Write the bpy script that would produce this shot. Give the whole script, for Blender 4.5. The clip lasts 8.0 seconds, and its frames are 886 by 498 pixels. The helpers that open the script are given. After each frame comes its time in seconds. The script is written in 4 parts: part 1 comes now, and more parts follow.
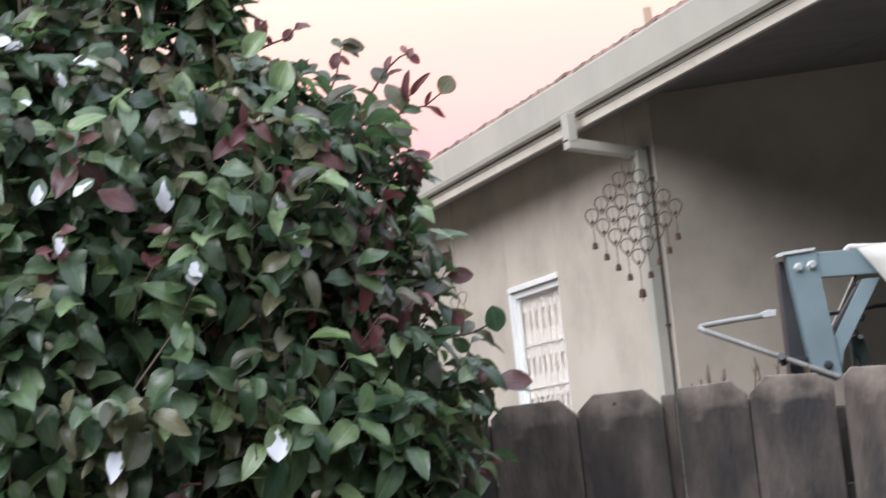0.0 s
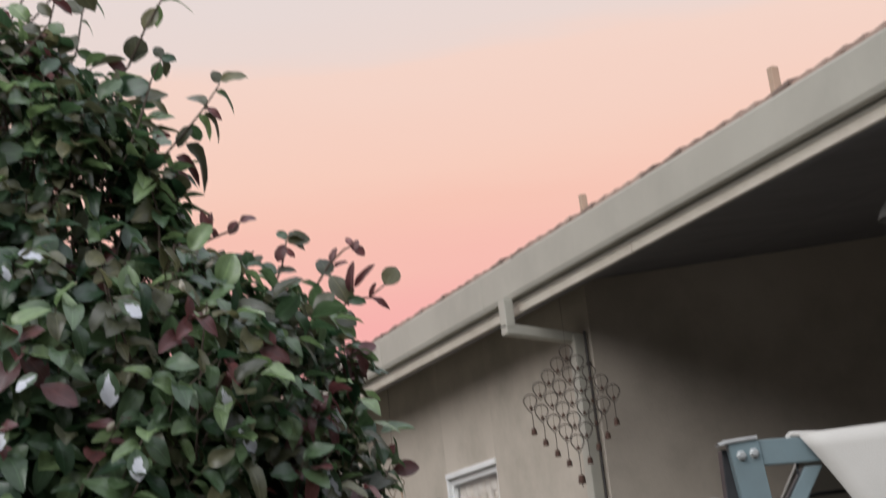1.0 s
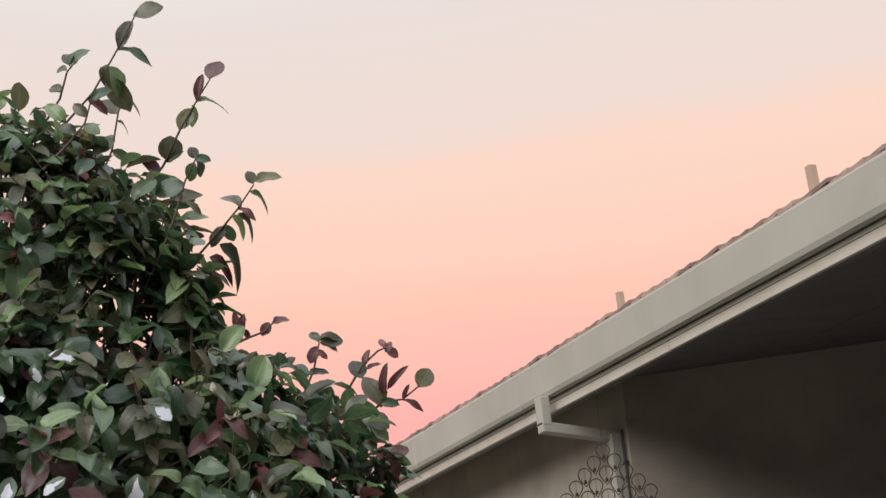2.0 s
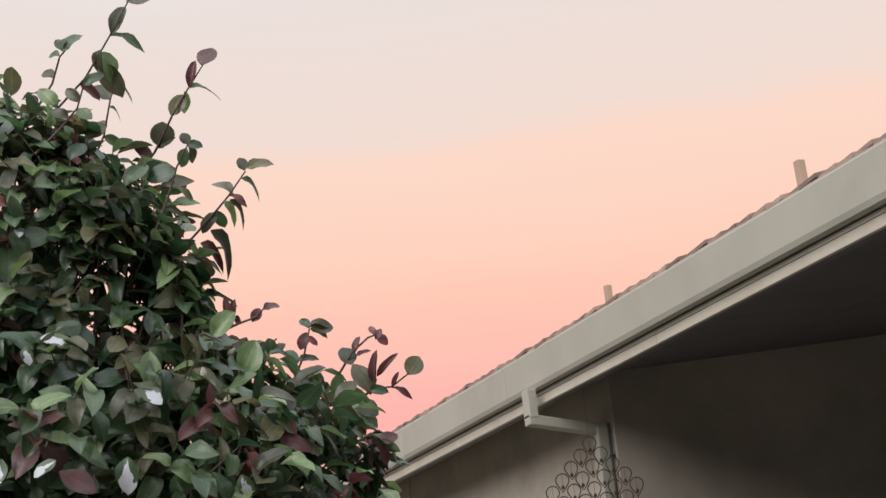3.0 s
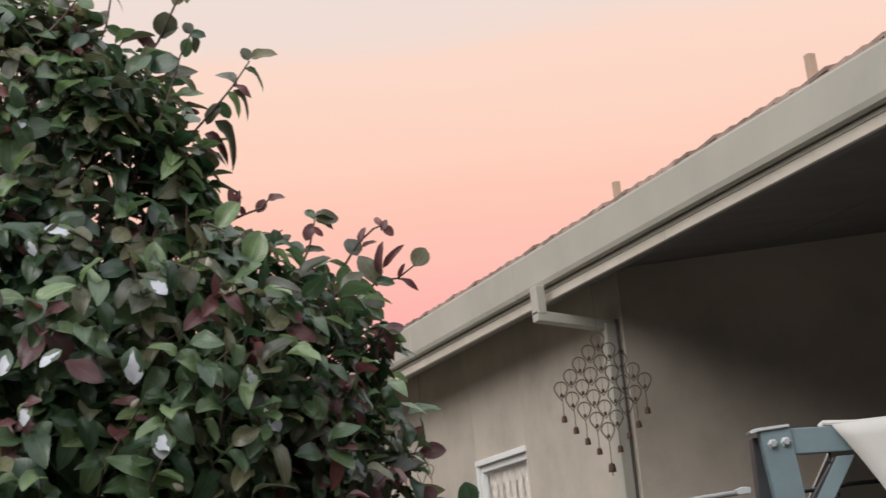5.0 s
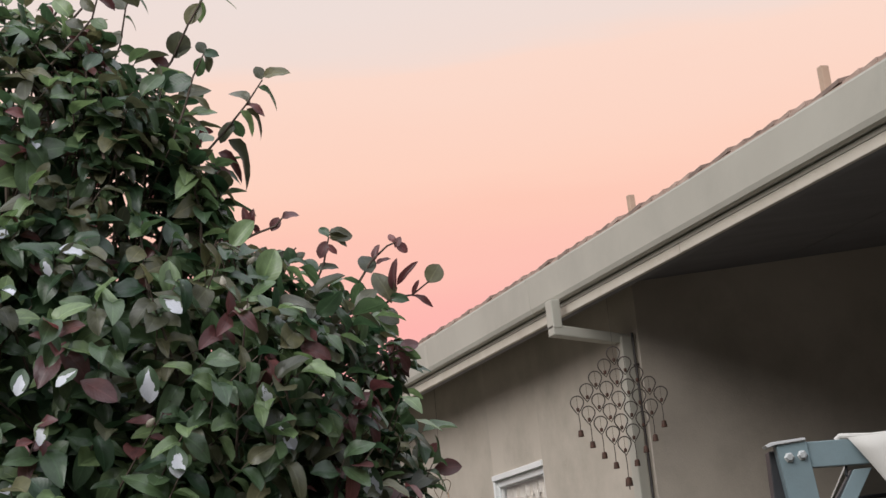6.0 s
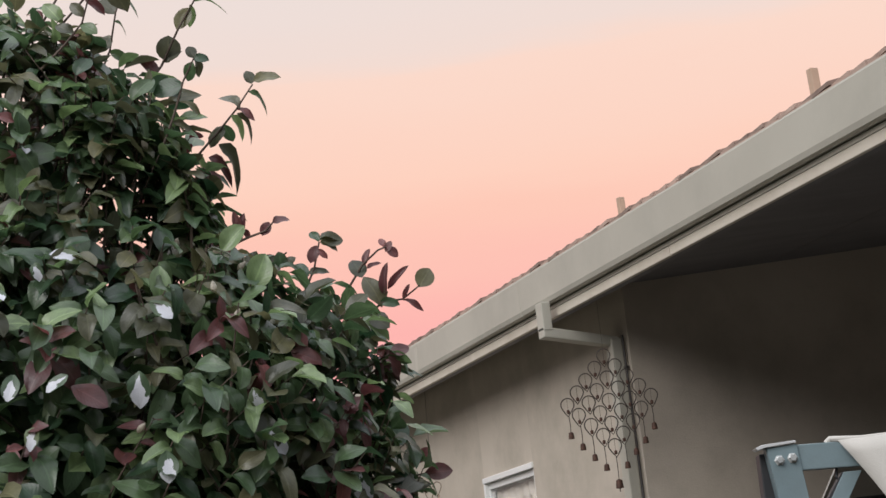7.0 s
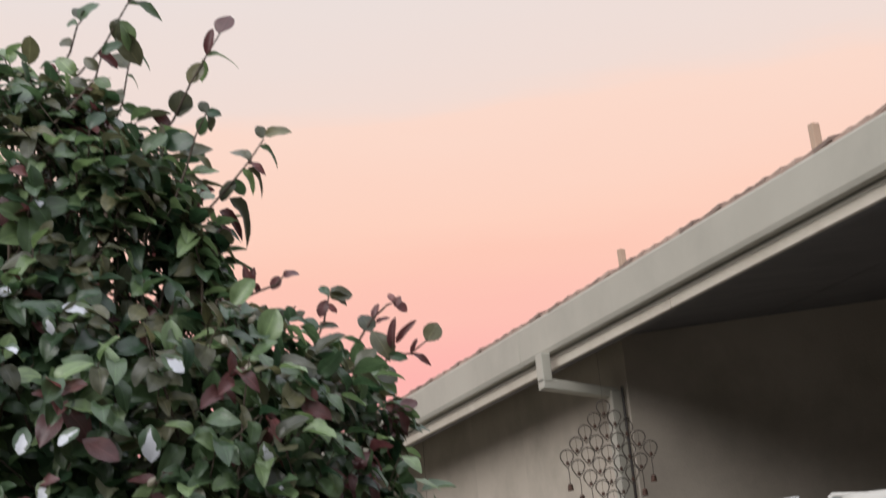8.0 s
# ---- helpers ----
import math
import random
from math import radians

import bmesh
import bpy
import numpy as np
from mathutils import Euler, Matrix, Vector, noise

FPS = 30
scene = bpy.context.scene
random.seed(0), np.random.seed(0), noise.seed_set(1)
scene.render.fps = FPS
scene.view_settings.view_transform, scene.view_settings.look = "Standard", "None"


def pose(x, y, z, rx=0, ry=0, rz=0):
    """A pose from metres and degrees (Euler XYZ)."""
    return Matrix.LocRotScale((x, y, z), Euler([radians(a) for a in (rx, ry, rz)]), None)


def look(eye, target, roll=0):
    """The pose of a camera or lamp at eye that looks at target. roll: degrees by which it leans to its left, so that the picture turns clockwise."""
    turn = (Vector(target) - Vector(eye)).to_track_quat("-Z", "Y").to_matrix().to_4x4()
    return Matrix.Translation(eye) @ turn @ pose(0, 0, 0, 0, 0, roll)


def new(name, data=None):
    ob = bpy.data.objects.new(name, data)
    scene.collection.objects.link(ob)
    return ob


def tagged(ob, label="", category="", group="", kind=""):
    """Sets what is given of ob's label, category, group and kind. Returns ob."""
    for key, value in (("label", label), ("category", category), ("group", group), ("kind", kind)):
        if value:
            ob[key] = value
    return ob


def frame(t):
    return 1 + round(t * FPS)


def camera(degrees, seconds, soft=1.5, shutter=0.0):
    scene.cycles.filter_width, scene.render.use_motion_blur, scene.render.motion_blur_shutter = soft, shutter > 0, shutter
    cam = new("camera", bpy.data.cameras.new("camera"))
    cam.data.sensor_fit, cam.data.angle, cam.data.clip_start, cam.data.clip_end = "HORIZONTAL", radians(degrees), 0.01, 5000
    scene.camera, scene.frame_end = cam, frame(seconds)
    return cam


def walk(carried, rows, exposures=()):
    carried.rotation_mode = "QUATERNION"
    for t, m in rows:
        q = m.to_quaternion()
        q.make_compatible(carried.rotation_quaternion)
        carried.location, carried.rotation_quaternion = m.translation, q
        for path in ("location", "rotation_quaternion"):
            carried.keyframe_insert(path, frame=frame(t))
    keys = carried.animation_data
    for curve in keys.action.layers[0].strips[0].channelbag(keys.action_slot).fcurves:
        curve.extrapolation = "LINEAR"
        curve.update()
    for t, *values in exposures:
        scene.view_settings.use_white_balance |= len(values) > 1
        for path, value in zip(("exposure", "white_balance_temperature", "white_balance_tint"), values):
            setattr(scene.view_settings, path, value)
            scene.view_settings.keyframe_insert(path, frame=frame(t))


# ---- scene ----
import functools

# ---------------------------------------------------------------- camera
def aim(yaw, pitch, roll, eye):
    a, b = radians(yaw), radians(pitch)
    way = Vector((math.sin(a) * math.cos(b), math.cos(a) * math.cos(b), math.sin(b)))
    return look(Vector(eye), Vector(eye) + way, roll)


PATH = [
    (0.0, aim(19.203, 6.765, -5.806, (0.004, -0.015, 1.587))),
    (0.2, aim(20.390, 7.515, -6.130, (0.002, -0.013, 1.588))),
    (0.4, aim(21.530, 8.610, -6.560, (0.000, -0.010, 1.590))),
    (0.5, aim(21.944, 9.209, -6.704, (-0.001, -0.009, 1.591))),
    (1.0, aim(22.099, 12.596, -6.497, (-0.011, -0.010, 1.602))),
    (1.5, aim(21.153, 15.265, -6.162, (0.001, 0.004, 1.625))),
    (2.0, aim(21.160, 15.835, -5.998, (0.002, 0.005, 1.619))),
    (3.5, aim(21.714, 15.092, -5.530, (-0.008, -0.000, 1.605))),
    (4.0, aim(21.694, 14.033, -5.806, (0.006, 0.008, 1.604))),
    (4.5, aim(21.658, 12.729, -5.873, (0.012, 0.016, 1.598))),
    (5.0, aim(20.919, 12.331, -5.594, (0.004, 0.015, 1.596))),
    (5.2, aim(20.376, 12.608, -5.477, (-0.001, 0.011, 1.595))),
    (6.5, aim(20.604, 12.848, -6.142, (0.008, 0.009, 1.601))),
    (7.0, aim(20.787, 12.872, -6.129, (0.004, 0.008, 1.602))),
    (7.5, aim(21.043, 12.734, -6.012, (0.006, 0.008, 1.599))),
    (8.0, aim(21.094, 14.421, -5.714, (-0.019, -0.001, 1.613))),
]
cam = camera(29, 8.0, soft=1.5, shutter=0.45)
walk(cam, PATH, exposures=[(0.0, 0.66, 5950, 11), (0.7, 0.66, 5950, 11), (0.8, 0.36, 6050, 11), (0.9, 0.06, 6200, 10), (1.0, -0.08, 6250, 10), (1.5, 0.0, 6500, 10), (5.2, 0.0, 6450, 10), (6.3, 0.0, 6380, 10), (8.0, 0.0, 6380, 10)])

# ---------------------------------------------------------------- sky
world = bpy.data.worlds.new("dusk_sky")
scene.world = world
world.use_nodes = True
wt = world.node_tree
coord = wt.nodes.new("ShaderNodeTexCoord")
split = wt.nodes.new("ShaderNodeSeparateXYZ")
wt.links.new(coord.outputs["Generated"], split.inputs[0])
haze = wt.nodes.new("ShaderNodeTexNoise")
haze.inputs["Scale"].default_value = 3.0
haze.inputs["Detail"].default_value = 5.0
stretch = wt.nodes.new("ShaderNodeMapping")
stretch.inputs["Scale"].default_value = (1.0, 1.0, 7.0)
wt.links.new(coord.outputs["Generated"], stretch.inputs[0])
wt.links.new(stretch.outputs[0], haze.inputs["Vector"])
mix = wt.nodes.new("ShaderNodeMath")
mix.operation = "MULTIPLY_ADD"
mix.inputs[1].default_value = 0.055
wt.links.new(haze.outputs["Fac"], mix.inputs[0])
wt.links.new(split.outputs["Z"], mix.inputs[2])
GLOW = [(0.0, (0.10, 0.09, 0.09)), (0.13, (0.20, 0.15, 0.145)), (0.165, (0.93, 0.43, 0.405)), (0.20, (1.0, 0.46, 0.425)), (0.265, (1.0, 0.59, 0.47)),
        (0.29, (1.0, 0.645, 0.515)), (0.355, (0.975, 0.70, 0.585)), (0.365, (0.885, 0.72, 0.65)), (0.44, (0.83, 0.745, 0.71)), (1.0, (1.75, 1.80, 1.93))]
AWAY = [(0.0, (0.02, 0.021, 0.024)), (0.2, (0.05, 0.051, 0.058)), (0.5, (0.72, 0.735, 0.78)), (1.0, (1.75, 1.80, 1.93))]


def sky_ramp(stops):
    r = wt.nodes.new("ShaderNodeValToRGB")
    for i, (at, colour) in enumerate(stops):
        stop = r.color_ramp.elements[i] if i < 2 else r.color_ramp.elements.new(at)
        stop.position, stop.color = at, (*colour, 1)
    wt.links.new(mix.outputs[0], r.inputs[0])
    return r


# the pink afterglow lies round one side of the horizon
side = wt.nodes.new("ShaderNodeVectorMath")
side.operation = "DOT_PRODUCT"
side.inputs[1].default_value = (math.sin(radians(15)), math.cos(radians(15)), 0)
wt.links.new(coord.outputs["Generated"], side.inputs[0])
span = wt.nodes.new("ShaderNodeMapRange")
span.inputs["From Min"].default_value, span.inputs["From Max"].default_value = 0.42, 0.76
wt.links.new(side.outputs["Value"], span.inputs["Value"])
blend = wt.nodes.new("ShaderNodeMix")
blend.data_type = "RGBA"
wt.links.new(span.outputs[0], blend.inputs[0])
wt.links.new(sky_ramp(AWAY).outputs[0], blend.inputs[6])
wt.links.new(sky_ramp(GLOW).outputs[0], blend.inputs[7])
back = wt.nodes["Background"]
back.inputs["Strength"].default_value = 1.0
wt.links.new(blend.outputs[2], back.inputs[0])

# broad soft light of the bright evening sky, low behind the garden
sun_data = bpy.data.lights.new("evening_light", "SUN")
sun_data.energy, sun_data.angle, sun_data.color = 2.2, radians(42), (1.0, 0.965, 0.925)
sun = new("evening_light", sun_data)
sun.matrix_world = look(Vector((-8.1, -5.5, 7.0)), Vector((0, 0, 0)))

# ---------------------------------------------------------------- materials
def material(name, dark, light, rough=0.7, scale=20.0, stretch_by=(1, 1, 1), bump=0.2, fine=180.0, stain=None, stain_scale=1.5,
             metal=0.0, vary=0.0, specular=0.5, reach=(0.45, 0.7, 0.8)):
    """Two-scale procedural surface: a broad mottling, a fine grain with relief, and an optional stain colour."""
    m = bpy.data.materials.new(name)
    m.use_nodes = True
    t = m.node_tree
    n, l = t.nodes, t.links
    b = n["Principled BSDF"]
    b.inputs["Roughness"].default_value = rough
    b.inputs["Metallic"].default_value = metal
    b.inputs["Specular IOR Level"].default_value = specular
    c = n.new("ShaderNodeTexCoord")
    info = n.new("ShaderNodeObjectInfo")
    shift = n.new("ShaderNodeVectorMath")
    shift.operation = "MULTIPLY_ADD"
    shift.inputs[1].default_value = (37, 53, 71)
    l.new(info.outputs["Random"], shift.inputs[0])
    l.new(c.outputs["Object"], shift.inputs[2])
    mp = n.new("ShaderNodeMapping")
    mp.inputs["Scale"].default_value = stretch_by
    l.new(shift.outputs[0], mp.inputs[0])
    big = n.new("ShaderNodeTexNoise")
    big.inputs["Scale"].default_value, big.inputs["Detail"].default_value = scale, 5
    l.new(mp.outputs[0], big.inputs["Vector"])
    r = n.new("ShaderNodeValToRGB")
    r.color_ramp.elements[0].position, r.color_ramp.elements[0].color = 0.3, (*dark, 1)
    r.color_ramp.elements[1].position, r.color_ramp.elements[1].color = 0.7, (*light, 1)
    l.new(big.outputs["Fac"], r.inputs[0])
    out = r.outputs[0]
    if stain:
        s = n.new("ShaderNodeTexNoise")
        s.inputs["Scale"].default_value, s.inputs["Detail"].default_value, s.inputs["Roughness"].default_value = stain_scale, 6, 0.65
        l.new(mp.outputs[0], s.inputs["Vector"])
        sr = n.new("ShaderNodeMapRange")
        sr.inputs["From Min"].default_value, sr.inputs["From Max"].default_value, sr.inputs["To Max"].default_value = reach
        l.new(s.outputs["Fac"], sr.inputs["Value"])
        mx = n.new("ShaderNodeMix")
        mx.data_type = "RGBA"
        mx.inputs["B"].default_value = (*stain, 1)
        mx.inputs[7].default_value = (*stain, 1)
        l.new(sr.outputs[0], mx.inputs["Factor"])
        l.new(out, mx.inputs[6])
        out = mx.outputs[2]
    if vary:
        hsv = n.new("ShaderNodeHueSaturation")
        vr = n.new("ShaderNodeMapRange")
        vr.inputs["To Min"].default_value, vr.inputs["To Max"].default_value = 1 - vary, 1 + vary
        l.new(info.outputs["Random"], vr.inputs["Value"])
        l.new(vr.outputs[0], hsv.inputs["Value"])
        l.new(out, hsv.inputs["Color"])
        out = hsv.outputs[0]
    l.new(out, b.inputs["Base Color"])
    g = n.new("ShaderNodeTexNoise")
    g.inputs["Scale"].default_value, g.inputs["Detail"].default_value = fine, 4
    l.new(mp.outputs[0], g.inputs["Vector"])
    bp = n.new("ShaderNodeBump")
    bp.inputs["Strength"].default_value, bp.inputs["Distance"].default_value = bump, 0.004
    l.new(g.outputs["Fac"], bp.inputs["Height"])
    l.new(bp.outputs[0], b.inputs["Normal"])
    return m


def leaf_material(name, low, high, rough=0.27, patch=None):
    """Leathery leaf: each one takes its own tone between low and high, with a paler midrib and side veins, and an
    optional pale patch.
    """
    m = bpy.data.materials.new(name)
    m.use_nodes = True
    n, l = m.node_tree.nodes, m.node_tree.links
    b = n["Principled BSDF"]

    def calc(op, a, c=None, d=None):
        q = n.new("ShaderNodeMath")
        q.operation = op
        for slot, v in enumerate((a, c, d)):
            if v is None:
                continue
            if isinstance(v, (int, float)):
                q.inputs[slot].default_value = v
            else:
                l.new(v, q.inputs[slot])
        return q.outputs[0]

    info, geo = n.new("ShaderNodeObjectInfo"), n.new("ShaderNodeNewGeometry")
    own = calc("FRACT", calc("ADD", info.outputs["Random"], geo.outputs["Random Per Island"]))
    r = n.new("ShaderNodeValToRGB")
    r.color_ramp.elements[0].color, r.color_ramp.elements[1].color = (*low, 1), (*high, 1)
    mid = r.color_ramp.elements.new(0.7)
    mid.color = tuple(0.65 * p + 0.35 * q for p, q in zip(low, high)) + (1,)
    l.new(own, r.inputs[0])
    uv = n.new("ShaderNodeUVMap")
    uv.uv_map = "blade"
    sep = n.new("ShaderNodeSeparateXYZ")
    l.new(uv.outputs[0], sep.inputs[0])
    across = calc("ABSOLUTE", calc("SUBTRACT", sep.outputs["X"], 0.5))
    rib = calc("LESS_THAN", across, 0.035)
    veins = calc("SINE", calc("MULTIPLY", calc("SUBTRACT", sep.outputs["Y"], calc("MULTIPLY", across, 0.55)), 62.0))
    c = n.new("ShaderNodeTexCoord")
    ns = n.new("ShaderNodeTexNoise")
    ns.inputs["Scale"].default_value, ns.inputs["Detail"].default_value = 3.2, 5
    spread = n.new("ShaderNodeCombineXYZ")
    l.new(calc("MULTIPLY_ADD", own, 40.0, sep.outputs["X"]), spread.inputs[0])
    l.new(sep.outputs["Y"], spread.inputs[1])
    l.new(spread.outputs[0], ns.inputs["Vector"])
    tone = calc("ADD", calc("MULTIPLY_ADD", ns.outputs["Fac"], 1.1, 0.42), calc("MULTIPLY_ADD", rib, 0.35, calc("MULTIPLY", veins, 0.02)))
    hsv = n.new("ShaderNodeHueSaturation")
    l.new(tone, hsv.inputs["Value"])
    l.new(r.outputs[0], hsv.inputs["Color"])
    out = hsv.outputs[0]
    if patch:
        edge = calc("ADD", calc("MULTIPLY", ns.outputs["Fac"], 1.1), calc("MULTIPLY_ADD", across, -1.3, calc("MULTIPLY", sep.outputs["Y"], 0.9)))
        mask = calc("GREATER_THAN", edge, 0.70)
        mx = n.new("ShaderNodeMix")
        mx.data_type = "RGBA"
        mx.inputs[7].default_value = (*patch, 1)
        l.new(mask, mx.inputs[0])
        l.new(out, mx.inputs[6])
        out = mx.outputs[2]
    l.new(out, b.inputs["Base Color"])
    l.new(calc("MULTIPLY_ADD", ns.outputs["Fac"], 0.3, rough - 0.10), b.inputs["Roughness"])
    b.inputs["Specular IOR Level"].default_value = 0.62
    bp = n.new("ShaderNodeBump")
    bp.inputs["Strength"].default_value, bp.inputs["Distance"].default_value = 0.5, 0.0015
    l.new(calc("ADD", calc("MULTIPLY", veins, 0.06), calc("SUBTRACT", ns.outputs["Fac"], rib)), bp.inputs["Height"])
    l.new(bp.outputs[0], b.inputs["Normal"])
    if not patch:
        # light that passes through the thin blade
        glow = n.new("ShaderNodeBsdfTranslucent")
        warm = n.new("ShaderNodeHueSaturation")
        warm.inputs["Value"].default_value, warm.inputs["Saturation"].default_value = 2.2, 1.1
        l.new(out, warm.inputs["Color"])
        l.new(warm.outputs[0], glow.inputs["Color"])
        ms = n.new("ShaderNodeMixShader")
        ms.inputs[0].default_value = 0.24
        l.new(b.outputs[0], ms.inputs[1])
        l.new(glow.outputs[0], ms.inputs[2])
        l.new(ms.outputs[0], n["Material Output"].inputs["Surface"])
    return m


STUCCO = material("stucco", (0.465, 0.405, 0.335), (0.55, 0.483, 0.407), 0.9, 1.6, bump=0.35, fine=170, stain=(0.37, 0.325, 0.265), stain_scale=2.4)
GUTTER_PAINT = material("gutter_paint", (0.425, 0.405, 0.345), (0.475, 0.455, 0.39), 0.5, 2.2, (1, 1, 0.8), bump=0.04, stain=(0.36, 0.345, 0.295), stain_scale=1.8)
TRIM_PAINT = material("trim_paint", (0.60, 0.545, 0.455), (0.68, 0.62, 0.53), 0.55, 4.0, bump=0.06, stain=(0.50, 0.44, 0.36), stain_scale=3)
# much darker than the wall: shade under the eave is put into this colour
SOFFIT_SHADED = material("soffit_shaded", (0.19, 0.181, 0.188), (0.23, 0.22, 0.227), 0.85, 2.5, (1, 4, 1), bump=0.2)
TILE_CLAY = material("roof_tile_clay", (0.27, 0.19, 0.155), (0.40, 0.29, 0.24), 0.85, 14, bump=0.4, vary=0.35)
VENT_PAINT = material("vent_paint", (0.40, 0.285, 0.205), (0.50, 0.36, 0.27), 0.7, 9, bump=0.1)
WHITE_PAINT = material("white_paint", (0.74, 0.74, 0.73), (0.82, 0.82, 0.80), 0.4, 6, bump=0.04)
LACE = material("lace_cloth", (0.62, 0.57, 0.51), (0.74, 0.69, 0.63), 0.9, 40, bump=0.3)
LACE_DARK = material("lace_shadow_band", (0.68, 0.61, 0.52), (0.78, 0.71, 0.62), 0.9, 30, bump=0.3)
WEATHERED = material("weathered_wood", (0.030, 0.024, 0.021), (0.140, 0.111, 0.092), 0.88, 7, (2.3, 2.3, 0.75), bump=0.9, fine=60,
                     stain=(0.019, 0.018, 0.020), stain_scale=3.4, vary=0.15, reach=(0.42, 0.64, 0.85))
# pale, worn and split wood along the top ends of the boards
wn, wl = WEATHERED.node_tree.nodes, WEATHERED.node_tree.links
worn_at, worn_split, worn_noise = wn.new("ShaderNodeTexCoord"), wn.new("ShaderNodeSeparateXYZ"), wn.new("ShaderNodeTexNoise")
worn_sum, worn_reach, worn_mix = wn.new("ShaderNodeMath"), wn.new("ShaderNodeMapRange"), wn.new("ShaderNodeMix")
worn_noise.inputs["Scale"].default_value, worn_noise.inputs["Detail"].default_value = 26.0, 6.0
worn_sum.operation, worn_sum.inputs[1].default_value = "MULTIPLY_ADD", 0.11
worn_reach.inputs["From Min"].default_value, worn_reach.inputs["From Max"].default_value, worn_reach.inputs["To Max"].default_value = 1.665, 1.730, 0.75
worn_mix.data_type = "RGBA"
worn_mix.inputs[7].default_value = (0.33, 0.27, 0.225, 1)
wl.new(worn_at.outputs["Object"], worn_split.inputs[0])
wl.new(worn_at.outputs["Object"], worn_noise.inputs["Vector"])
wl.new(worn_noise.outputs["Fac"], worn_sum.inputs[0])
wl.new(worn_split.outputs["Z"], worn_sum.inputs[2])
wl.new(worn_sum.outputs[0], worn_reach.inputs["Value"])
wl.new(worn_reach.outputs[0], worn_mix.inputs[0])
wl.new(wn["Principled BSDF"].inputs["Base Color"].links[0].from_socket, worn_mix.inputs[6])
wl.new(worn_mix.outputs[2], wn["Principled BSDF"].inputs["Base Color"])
STEEL_BLUE = material("painted_steel_blue", (0.165, 0.225, 0.245), (0.205, 0.27, 0.29), 0.45, 8, bump=0.08, stain=(0.15, 0.19, 0.20), stain_scale=7)
STEEL_DARK = material("dark_steel", (0.020, 0.021, 0.024), (0.035, 0.036, 0.040), 0.5, 12, bump=0.1)
STEEL_PALE = material("pale_steel_tube", (0.25, 0.25, 0.24), (0.36, 0.355, 0.34), 0.45, 15, bump=0.1, metal=0.1, stain=(0.20, 0.185, 0.165), stain_scale=9)
STEEL_BOLT = material("zinc_bolt", (0.50, 0.52, 0.52), (0.62, 0.63, 0.62), 0.35, 30, bump=0.1, metal=0.5)
CANVAS = material("canvas", (0.48, 0.458, 0.42), (0.54, 0.515, 0.477), 0.9, 5, bump=0.25, fine=400)
PLASTIC_WHITE = material("white_plastic", (0.50, 0.50, 0.50), (0.60, 0.60, 0.60), 0.4, 10, bump=0.03)
RUBBER_GREEN = material("dark_green_cloth", (0.03, 0.045, 0.04), (0.06, 0.08, 0.07), 0.8, 20, bump=0.3)
IRON = material("rusty_iron_wire", (0.030, 0.022, 0.018), (0.065, 0.045, 0.035), 0.65, 60, bump=0.2)
BELL_RUST = material("rusted_bell", (0.045, 0.022, 0.014), (0.10, 0.045, 0.03), 0.7, 80, bump=0.3, metal=0.2)
CABLE_BLACK = material("cable_black", (0.03, 0.026, 0.024), (0.05, 0.043, 0.04), 0.6, 30, bump=0.05)
KNOT_DARK = material("knot_dark", (0.005, 0.0045, 0.004), (0.010, 0.008, 0.007), 0.95, 40, bump=0.3, specular=0.1)
BARK = material("bark", (0.06, 0.042, 0.032), (0.13, 0.095, 0.075), 0.9, 25, (1, 1, 0.4), bump=0.6)
DRY_STEM = material("dry_stem", (0.09, 0.065, 0.045), (0.17, 0.125, 0.085), 0.9, 50, bump=0.3)
SOIL = material("soil_and_grass", (0.055, 0.048, 0.036), (0.095, 0.083, 0.063), 0.95, 1.2, bump=0.7, fine=30, stain=(0.045, 0.055, 0.028), stain_scale=0.6)
CONCRETE = material("porch_concrete", (0.06, 0.056, 0.052), (0.09, 0.083, 0.078), 0.85, 2, bump=0.2, stain=(0.05, 0.045, 0.04))
LEAF_GREEN = leaf_material("leaf_green", (0.028, 0.061, 0.031), (0.20, 0.275, 0.125), 0.30)
LEAF_OLIVE = leaf_material("leaf_olive", (0.048, 0.052, 0.030), (0.17, 0.16, 0.085), 0.34)
LEAF_RED = leaf_material("leaf_red", (0.090, 0.035, 0.036), (0.215, 0.080, 0.076), 0.36)
# green leaf with a bluish-white patch towards the tip
LEAF_PATCHED = leaf_material("leaf_patched", (0.03, 0.065, 0.03), (0.09, 0.12, 0.05), 0.42, (0.50, 0.51, 0.555))
BUD = leaf_material("bud", (0.30, 0.26, 0.20), (0.62, 0.58, 0.50), 0.5)

GLASS = bpy.data.materials.new("window_glass")
GLASS.use_nodes = True
gn = GLASS.node_tree.nodes["Principled BSDF"]
gn.inputs["Transmission Weight"].default_value, gn.inputs["Roughness"].default_value, gn.inputs["IOR"].default_value = 1.0, 0.02, 1.33

# ---------------------------------------------------------------- mesh helpers
def finish(name, bm, mat, parent=None, label=""):
    me = bpy.data.meshes.new(name)
    bmesh.ops.recalc_face_normals(bm, faces=bm.faces[:])
    bm.to_mesh(me)
    bm.free()
    for m in (mat if isinstance(mat, (list, tuple)) else [mat]):
        me.materials.append(m)
    ob = new(name, me)
    if parent:
        ob.parent = parent
    if label:
        ob["label"] = label
    return ob


def part(name, bm, mat, parent, label=""):
    return finish(name, bm, mat, parent, label)


def thing(name, m, label, category, group="", kind=""):
    ob = new(name)
    ob.empty_display_size = 0.1
    ob.matrix_world = m
    return tagged(ob, label, category, group, kind)


